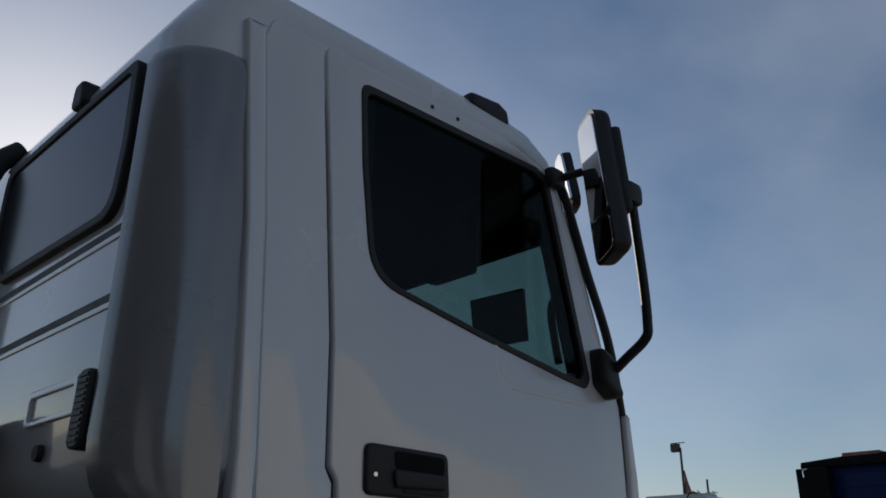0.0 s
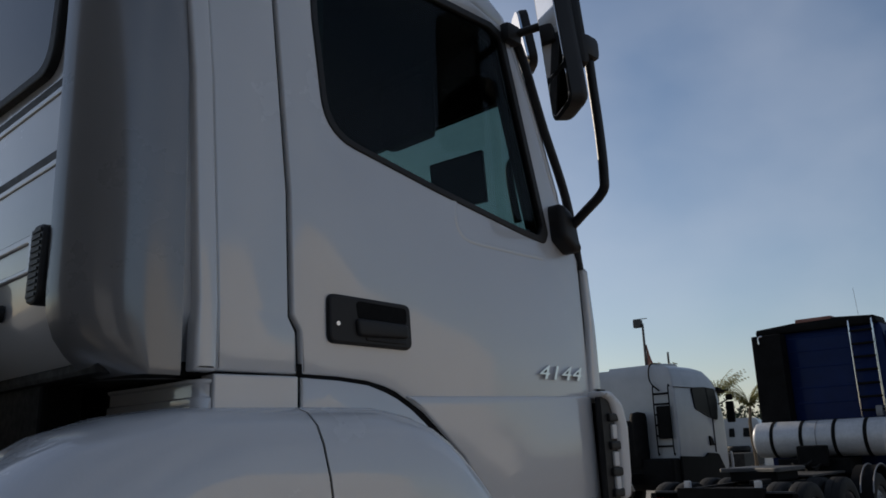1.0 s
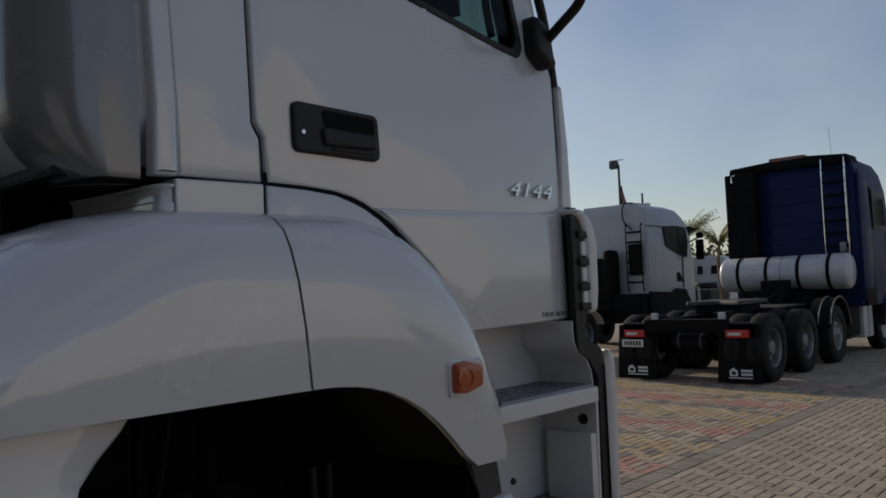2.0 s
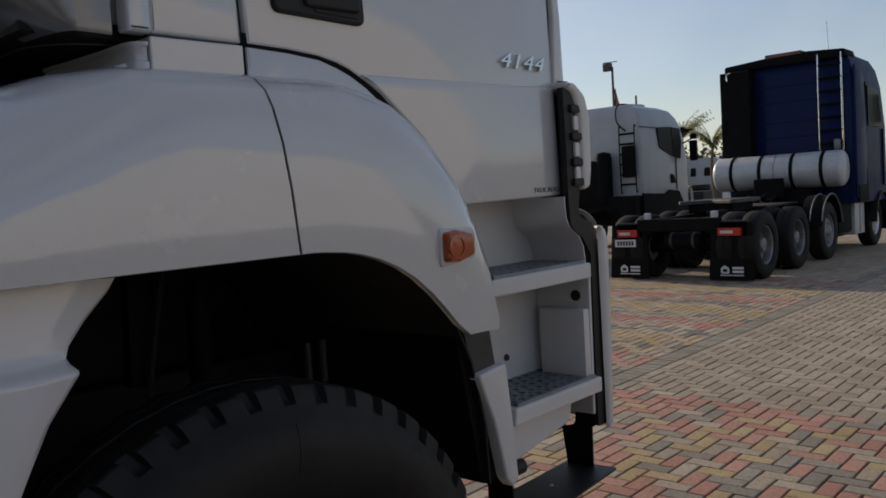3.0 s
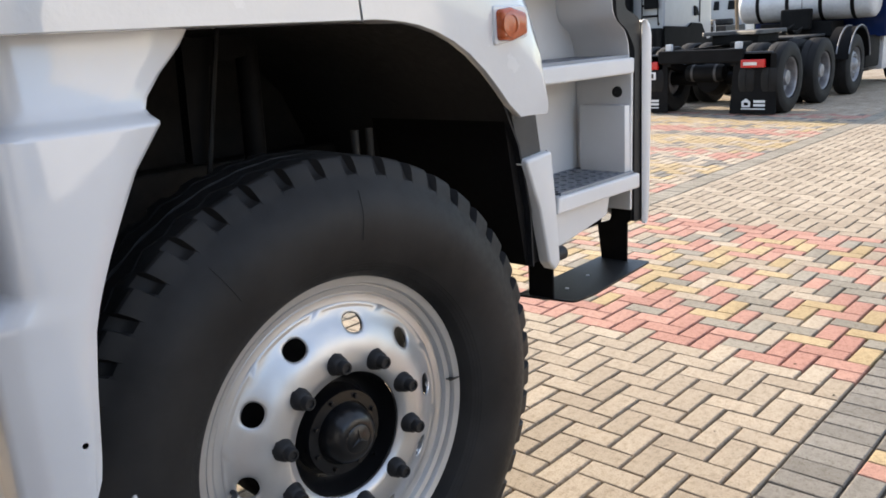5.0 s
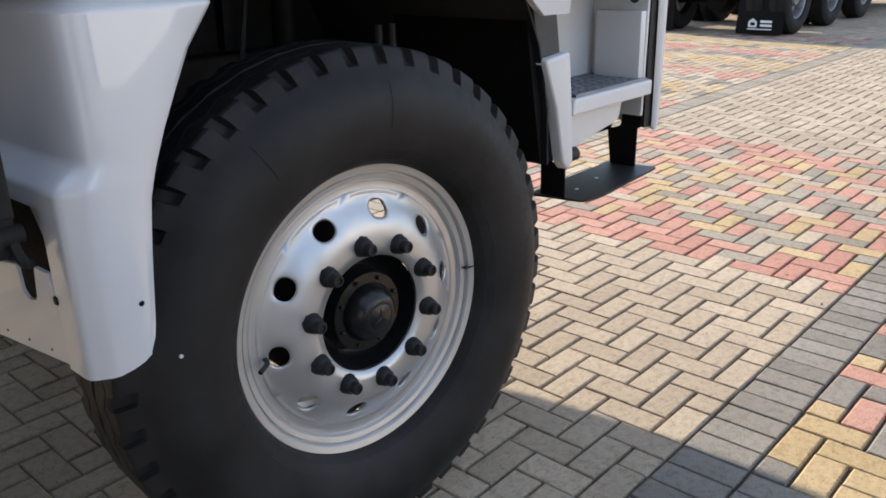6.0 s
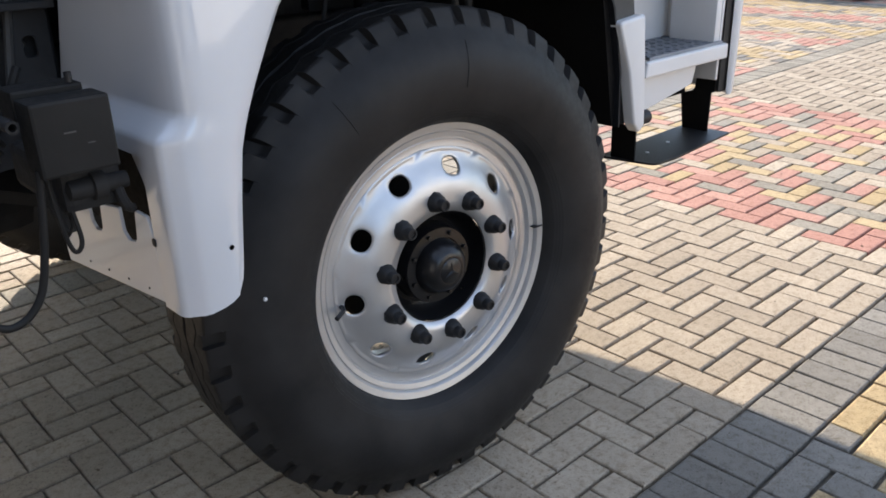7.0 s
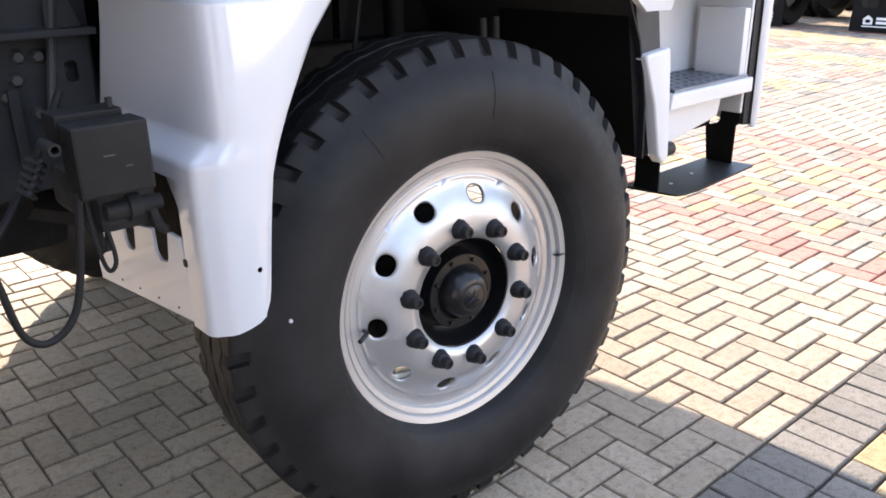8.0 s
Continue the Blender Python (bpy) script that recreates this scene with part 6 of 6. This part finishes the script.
part("cab_arch", grid_bm([[(1.5 + 0.62 * math.cos(radians(w)), y, 0.55 + 0.62 * math.sin(radians(w))) for y in (-0.02, 0.05, 0.33)] for w in np.linspace(0, 180, 20)], thick=0.03), FAR_BLACK, wc, smooth=True)
part("step_edge", tube([(2.55, 0.0, 0.7), (2.62, -0.02, 1.1), (2.60, -0.01, 1.4)], 0.03, 8), TANK, wc, smooth=True)
for x in (1.2, 2.6, 6.95):
    road_wheel(wt, x, 0.02, -1, deep=x < 4)
    road_wheel(wt, x, 2.43, 1, deep=x < 4)
for y in (0.78, 1.62):
    part("chassis_rail", box_bm(0.2, 7.8, y, y + 0.08, 0.75, 1.0, 0.01), FAR_BLACK, wt)
part("silver_guard", grid_bm([[(1.9 + 1.4 * math.cos(radians(w)), y, 0.62 + 0.60 * math.sin(radians(w))) for y in (0.0, 0.3, 0.6)] for w in np.linspace(10, 170, 16)], thick=0.02), TANK, wt, smooth=True)
part("coupling_plate", box_bm(1.3, 2.4, 0.8, 1.7, 1.05, 1.16, 0.04), FAR_BLACK, wt)

part("door_seam", slab([(1.83, 1.40), (1.85, 1.40), (1.85, 2.22), (1.83, 2.22)], [], -0.003, 0.03), STEEL_AND_SHADE, wc)
part("lower_skirt", slab(fillet([(-0.05, 0.60), (-0.05, 1.36), (1.15, 1.31), (1.35, 1.40, 0.1), (1.85, 1.37, 0.15), (2.12, 1.03), (2.2, 0.60)], 0.03), [], -0.05, 0.0, 0.01), FAR_BLACK, wc)
part("rear_skirt", box_bm(-0.40, -0.02, 0.0, 2.4, 0.62, 1.32, 0.05), FAR_BLACK, wc)
part("air_cleaner", lathe([(0.0001, 1.3), (0.19, 1.32), (0.2, 1.4), (0.2, 2.26), (0.17, 2.36), (0.0001, 2.40)], 20, "z"), FAR_BLACK, wc, smooth=True).location = (-0.26, 0.86, 0)
part("rear_lamp_bar", box_bm(0.02, 0.08, 0.3, 2.2, 0.72, 0.86, 0.01), BLACK_PLASTIC, wt)
for pts in ([(0.80, 1.25), (0.82, 1.25), (0.82, 3.30), (0.80, 3.30)], [(2.05, 1.25), (2.07, 1.25), (2.07, 2.42), (2.05, 2.42)]):
    part("door_seam", slab(pts, [], -0.004, 0.03), FAR_BLACK, bc)
part("lower_side_panel", slab(fillet([(0.05, 0.97), (0.72, 0.97), (0.72, 1.30), (0.05, 1.30)], 0.04), [], -0.045, -0.025, 0.01), FAR_BLACK, bc, smooth=True)

# small white truck at the back of the yard
st = thing("small_truck", "small white truck parked at the back", "truck", pose(27.5, 10.6, 0, 0, 0, 12))
sc = far_cab(st, DIMMED_WHITE, 1.9, 2.1, 0.7, 2.40)
part("side_window", slab(fillet([(0.7, 1.65), (1.55, 1.65), (1.4, 2.25), (0.7, 2.28)], 0.06), [], -0.01, 0.03), DARK_GLASS, sc)
for y0, y1 in ((0.30, 0.62), (0.90, 1.10), (1.4, 1.8)):
    part("back_window", slab(fillet([(y0, 1.76), (y1, 1.76), (y1 - 0.03, 2.06), (y0, 2.06)], 0.03), [], -0.02, 0.03, axis="x"), DARK_GLASS, sc)
part("spare_wheel", lathe([(0.12, -0.1), (0.36, -0.1), (0.4, -0.05), (0.4, 0.05), (0.36, 0.1), (0.12, 0.1)], 24, "z"), RUBBER, st, smooth=True).location = (-0.5, 0.72, 1.36)
part("flat_body", box_bm(-3.2, -0.1, 0.0, 2.1, 0.85, 1.25, 0.03), CHASSIS, st)
part("under_frame", box_bm(-3.0, 1.6, 0.5, 1.6, 0.5, 0.85, 0.03), CHASSIS, st)
for x in (-2.2, 1.0):
    road_wheel(st, x, 0.05, -1, r=0.40)
    road_wheel(st, x, 2.05, 1, r=0.40)


# ---- trees, pole ----
def palm(name_label, m, height, seed, spread=1.0):
    rnd = random.Random(seed)
    t = thing("palm_tree", name_label, "tree", m, "palms behind the trucks")
    bm = tube([(0, 0, 0), (0.05, 0.02, height * 0.4), (0.0, 0.05, height * 0.8), (0.02, 0.0, height)], 0.055, 9)
    for v in bm.verts:
        k = 1.25 - 0.45 * v.co.z / height + 0.12 * math.sin(v.co.z * 40)
        v.co.x, v.co.y = v.co.x * k, v.co.y * k
    part("trunk", bm, BARK, t, smooth=True)
    bm = bmesh.new()
    for f in range(36):
        az, rise = rnd.uniform(0, 6.28), rnd.uniform(0.85, 1.5)
        length = spread * rnd.uniform(1.0, 1.7)
        d = Vector((math.cos(az), math.sin(az), 0))
        side = Vector((-d.y, d.x, 0))
        spine = []
        for k in range(13):
            s = k / 12
            spine.append(Vector((0, 0, height)) + d * (length * s * math.cos(rise * (1 - 0.5 * s))) + Vector((0, 0, length * (math.sin(rise) * s - 0.25 * s * s))))
        for k in range(1, 13):
            for sg in (-1, 1):
                p = spine[k]
                l = 0.30 * spread * math.sin(math.pi * (0.12 + 0.8 * k / 13))
                tip = p + side * (sg * l * 0.8) + d * (l * 0.45) + Vector((0, 0, -0.25 * l + rnd.uniform(-0.05, 0.05)))
                w = d * 0.022
                vs = [bm.verts.new(q) for q in (p - w, p + w, (p + tip) / 2 + w * 0.8, tip, (p + tip) / 2 - w * 0.8)]
                bm.faces.new(vs)
        for k in range(12):
            a, b = spine[k], spine[k + 1]
            vs = [bm.verts.new(q) for q in (a - side * 0.012, a + side * 0.012, b + side * 0.009, b - side * 0.009)]
            bm.faces.new(vs)
    part("crown", bm, PALM_LEAF, t, "pale green ragged palm fronds")
    return t


def leafy_tree(label, m, height, radius, seed, leaves=2600):
    rnd = random.Random(seed)
    t = thing("tree", label, "tree", m, "trees along the edge of the yard")
    trunk = part("trunk", tube([(0, 0, 0), (0.06, 0, height * 0.3), (0, 0.08, height * 0.6)], 0.12, 8), BARK, t, smooth=True)
    tips = []
    for k in range(9):
        az, up = rnd.uniform(0, 6.28), rnd.uniform(0.4, 0.95)
        tip = Vector((math.cos(az) * radius * 0.6, math.sin(az) * radius * 0.6, height * up))
        tips.append(tip)
        part("limb", tube([(0, 0.05, height * 0.42), tuple(Vector((0, 0, height * 0.5)) * 0.4 + tip * 0.5), tuple(tip)], 0.04, 6), BARK, trunk)
    bm = bmesh.new()
    for _ in range(leaves):
        c = rnd.choice(tips) + Vector((rnd.gauss(0, 0.34), rnd.gauss(0, 0.34), rnd.gauss(0, 0.26))) * radius
        if c.z < height * 0.25:
            continue
        a, b = Vector((rnd.gauss(0, 1), rnd.gauss(0, 1), rnd.gauss(0, 1))).normalized(), Vector((rnd.gauss(0, 1), rnd.gauss(0, 1), rnd.gauss(0, 1))).normalized()
        s = rnd.uniform(0.10, 0.22)
        vs = [bm.verts.new(q) for q in (c - a * s, c + b * s * 0.5, c + a * s, c - b * s * 0.5)]
        bm.faces.new(vs)
    part("crown", bm, TREE_LEAF, t)
    return t


palm("thin palm with pale ragged fronds behind the trucks", pose(24.0, 9.41, 0), 2.62, 3, 0.80)
palm("thin palm with pale ragged fronds behind the trucks", pose(27.0, 11.80, 0), 3.15, 7, 0.75)
palm("thin palm with sparse fronds behind the trucks", pose(24.0, 12.15, 0), 3.9, 11, 0.3)
for k, (x, y, h, r) in enumerate(((46, 17.6, 2.1, 2.4), (44, 19.9, 2.2, 2.4), (52, 15.6, 2.2, 2.6), (40, 22.5, 2.1, 2.2), (50, 21, 2.3, 2.8), (49, 18.9, 2.3, 2.8), (47, 25, 2.3, 2.8), (55, 18.5, 2.3, 2.8))):
    leafy_tree("dark leafy tree along the yard's edge", pose(x, y, 0), h, r, 20 + k)
pole = thing("lamp_pole", "tall thin yard lamp pole with a red flag", "lamp pole", pose(32, 17.3, 0))
part("mast", lathe([(0.09, 0.0), (0.05, 6.9), (0.0001, 6.95)], 12, "z"), STEEL_AND_SHADE, pole)
head = part("floodlight", box_bm(-0.12, 0.12, 0.05, 0.42, 6.75, 7.1, 0.03), STEEL_AND_SHADE, pole, "dark floodlight head")
part("head_arm", rod((0, -0.25, 7.12), (0, 0.45, 7.14), 0.02, 6), STEEL_AND_SHADE, head)
bm = grid_bm([[(0.0 + 0.05 * math.sin(5 * s + 3 * w), -0.05 - (0.06 + 0.42 * s) * w, 5.95 - 1.5 * s) for w in np.linspace(0, 1, 6)] for s in np.linspace(0, 1, 10)], thick=0.01)
part("flag", bm, FLAG_RED, pole, "faded red pennant flag", smooth=True)
post = thing("chimney_post", "short dark post rising behind the trucks", "post", pose(32, 16.2, 0))
part("post_shaft", lathe([(0.045, 0.0), (0.045, 5.5), (0.0001, 5.52)], 10, "z"), STEEL_AND_SHADE, post)
# unseen walls added behind the viewer to shape fill light and reflections
wall = part("wall_south", box_bm(-30, 22, -23.4, -23, -0.02, 4.6), GREY_WALL, None)
tagged(wall, "unseen grey rendered wall added behind the viewer", "wall", kind="structure")
wall = part("wall_gable", slab([(3.2, -0.02), (17.0, -0.02), (17.0, 4.2), (9.5, 6.6), (3.2, 6.0)], [], -16.0, -16.4), PALE_WALL, None)
tagged(wall, "unseen pale gable wall shaped to the door's reflections", "wall", kind="structure")
# Unseen tall wall, added to hold sky off the cab's rear.
wall = part("wall_west", box_bm(-6.4, -6.0, -16, 4, -0.02, 7.0), DARK_WALL, None)
tagged(wall, "unseen dark grey wall added to dim the cab's rear", "wall", kind="structure")
# Unseen pale wall, added as a bright patch for the pillar to reflect.
wall = part("wall_low", box_bm(-5.5, -5.3, -6.5, -2.6, -0.02, 2.9), PALE_WALL, None)
tagged(wall, "unseen low pale wall added for the pillar's reflection", "wall", kind="structure")

# ---- dry bits of leaf and grit lying on the paving ----
rnd = random.Random(41)
bm = bmesh.new()
for _ in range(150):
    x, y, r = rnd.uniform(-1.6, 4.5), rnd.uniform(-1.6, 2.0), rnd.choice((0.003, 0.004, 0.005, 0.008))
    a0 = rnd.uniform(0, 6.28)
    base = [bm.verts.new((x + r * k * math.cos(a0 + w), y + r * k * math.sin(a0 + w), 0.0015)) for w, k in ((0, 1.0), (1.5, 0.5), (3.0, 1.1), (4.6, 0.6))]
    top = bm.verts.new((x, y, 0.0015 + r * 0.6))
    for k in range(4):
        bm.faces.new((base[k], base[(k + 1) % 4], top))
tagged(part("grit", bm, BARK, None), "dry leaf bits and grit on the paving", "grit", kind="stuff")

# ---- pavers ----
UNIT, GAP_X, GAP_Y = 0.1, 0.0042, 0.0105
OX, OY = 0.998, 0.235
Y_A0, Y_A1, Y_C0 = -0.365, 1.935, 2.135
rnd = random.Random(5)


def paver_colour(x, y):
    k = rnd.random()
    if Y_A0 < y < Y_A1:
        if 2.2 < x < 4.5:
            if x < 2.46 or x > 4.24:
                return "red" if k < 0.93 else "stone"
            return "yellow" if k < 0.27 else "red" if k < 0.57 else "stone" if k < 0.76 else "cream"
        return "cream"
    if y < Y_A0:
        s = (x + 1.05) % 3.4
        if s < 1.75:
            return "grey" if k < 0.86 else "yellow"
        if s < 2.3:
            return "yellow" if k < 0.8 else "grey"
        return "red" if k < 0.6 else "grey" if k < 0.8 else "yellow"
    if 4.3 < x < 11.5 and y < 4.4 + 0.25 * (x - 4.3):
        s = (x - 4.3 - 0.12 * (y - 2.1)) % 1.9
        if s < 0.55:
            return "yellow" if k < 0.75 else "cream"
        if s < 0.95:
            return "grey" if k < 0.4 else "cream"
        if s < 1.45:
            return "red" if k < 0.78 else "cream"
        return "cream" if k < 0.6 else "yellow" if k < 0.85 else "grey"
    return "cream"


def herringbone(y0, y1):
    j0, j1 = math.floor((y0 - OY) / UNIT) - 1, math.ceil((y1 - OY) / UNIT) + 1
    i0, i1 = math.floor((PX0 - OX) / UNIT), math.ceil((PX1 - OX) / UNIT)
    for j in range(j0, j1):
        for i in range(i0, i1):
            r = (i - j) % 4
            x, y = OX + i * UNIT, OY + j * UNIT
            if r == 0:
                rect = (x, x + 2 * UNIT, y, y + UNIT)
            elif r == 3:
                rect = (x, x + UNIT, y, y + 2 * UNIT)
            else:
                continue
            rect = (max(rect[0], PX0), min(rect[1], PX1), max(rect[2], y0), min(rect[3], y1))
            if rect[1] - rect[0] > 0.03 and rect[3] - rect[2] > 0.03:
                yield rect


def soldiers(y0, y1):
    x = PX0
    while x < PX1:
        yield (x, x + UNIT, y0, y1)
        x += UNIT


ALL = []
for y0, y1 in ((PY0, Y_A0 - 0.2), (Y_A0, Y_A1), (Y_C0, PY1)):
    for rect in herringbone(y0, y1):
        cx, cy = (rect[0] + rect[1]) / 2, (rect[2] + rect[3]) / 2
        ALL.append((rect, paver_colour(cx, cy)))
for y0, y1 in ((Y_A0 - 0.2, Y_A0), (Y_A1, Y_C0)):
    for rect in soldiers(y0, y1):
        ALL.append((rect, "grey" if y1 < 1.0 else "stone"))


def paver_points(w, h):
    """Half sizes of the joint-wide body and the chamfered top."""
    a, b = w / 2 - GAP_X / 2, h / 2 - GAP_Y / 2
    c = 0.005
    ring = lambda p, q, z: [(-p, -q, z), (p, -q, z), (p, q, z), (-p, q, z)]
    return ring(a, b, -0.03) + ring(a, b, -0.0045) + ring(a - c * 0.45, b - c * 0.45, -0.0012) + ring(a - c, b - c, 0.0)


PAVER_FACES = [(12, 13, 14, 15)] + [(k + i, k + (i + 1) % 4, k + 4 + (i + 1) % 4, k + 4 + i) for k in (0, 4, 8) for i in range(4)]


def near_stretch(cx, cy):
    return (0.55 < cx < 2.15 and -0.85 < cy < 0.95) or (-1.35 < cx < -0.45 and 0.3 < cy < 0.75)


shared, joined, count = {}, {}, 0
for (x0, x1, y0, y1), colour in ALL:
    cx, cy, w, h = (x0 + x1) / 2, (y0 + y1) / 2, x1 - x0, y1 - y0
    lift, tx, ty = rnd.uniform(-0.0016, 0.0012), rnd.gauss(0, 0.35), rnd.gauss(0, 0.35)
    spin = rnd.gauss(0, 0.5)
    m = pose(cx + rnd.gauss(0, 0.0007), cy + rnd.gauss(0, 0.0007), lift, tx, ty, spin)
    if near_stretch(cx, cy) and count < 300:
        key = (round(w, 3), round(h, 3), colour)
        if key not in shared:
            me = bpy.data.meshes.new("paver")
            me.from_pydata(paver_points(w, h), [], PAVER_FACES)
            me.materials.append(PAVERS[colour])
            shared[key] = me
        ob = new("paver", shared[key])
        ob.parent, ob.matrix_basis = pavement, m
        count += 1
    else:
        vs, fs = joined.setdefault(colour, ([], []))
        n = len(vs)
        vs += [tuple(m @ Vector(p)) for p in paver_points(w, h)]
        fs += [tuple(n + i for i in f) for f in PAVER_FACES]
for colour, (vs, fs) in joined.items():
    me = bpy.data.meshes.new("paver_field")
    me.from_pydata(vs, [], fs)
    me.materials.append(PAVERS[colour])
    ob = new("paver_field", me)
    ob.parent = pavement
    tagged(ob, colour + " concrete block pavers", kind="stuff")
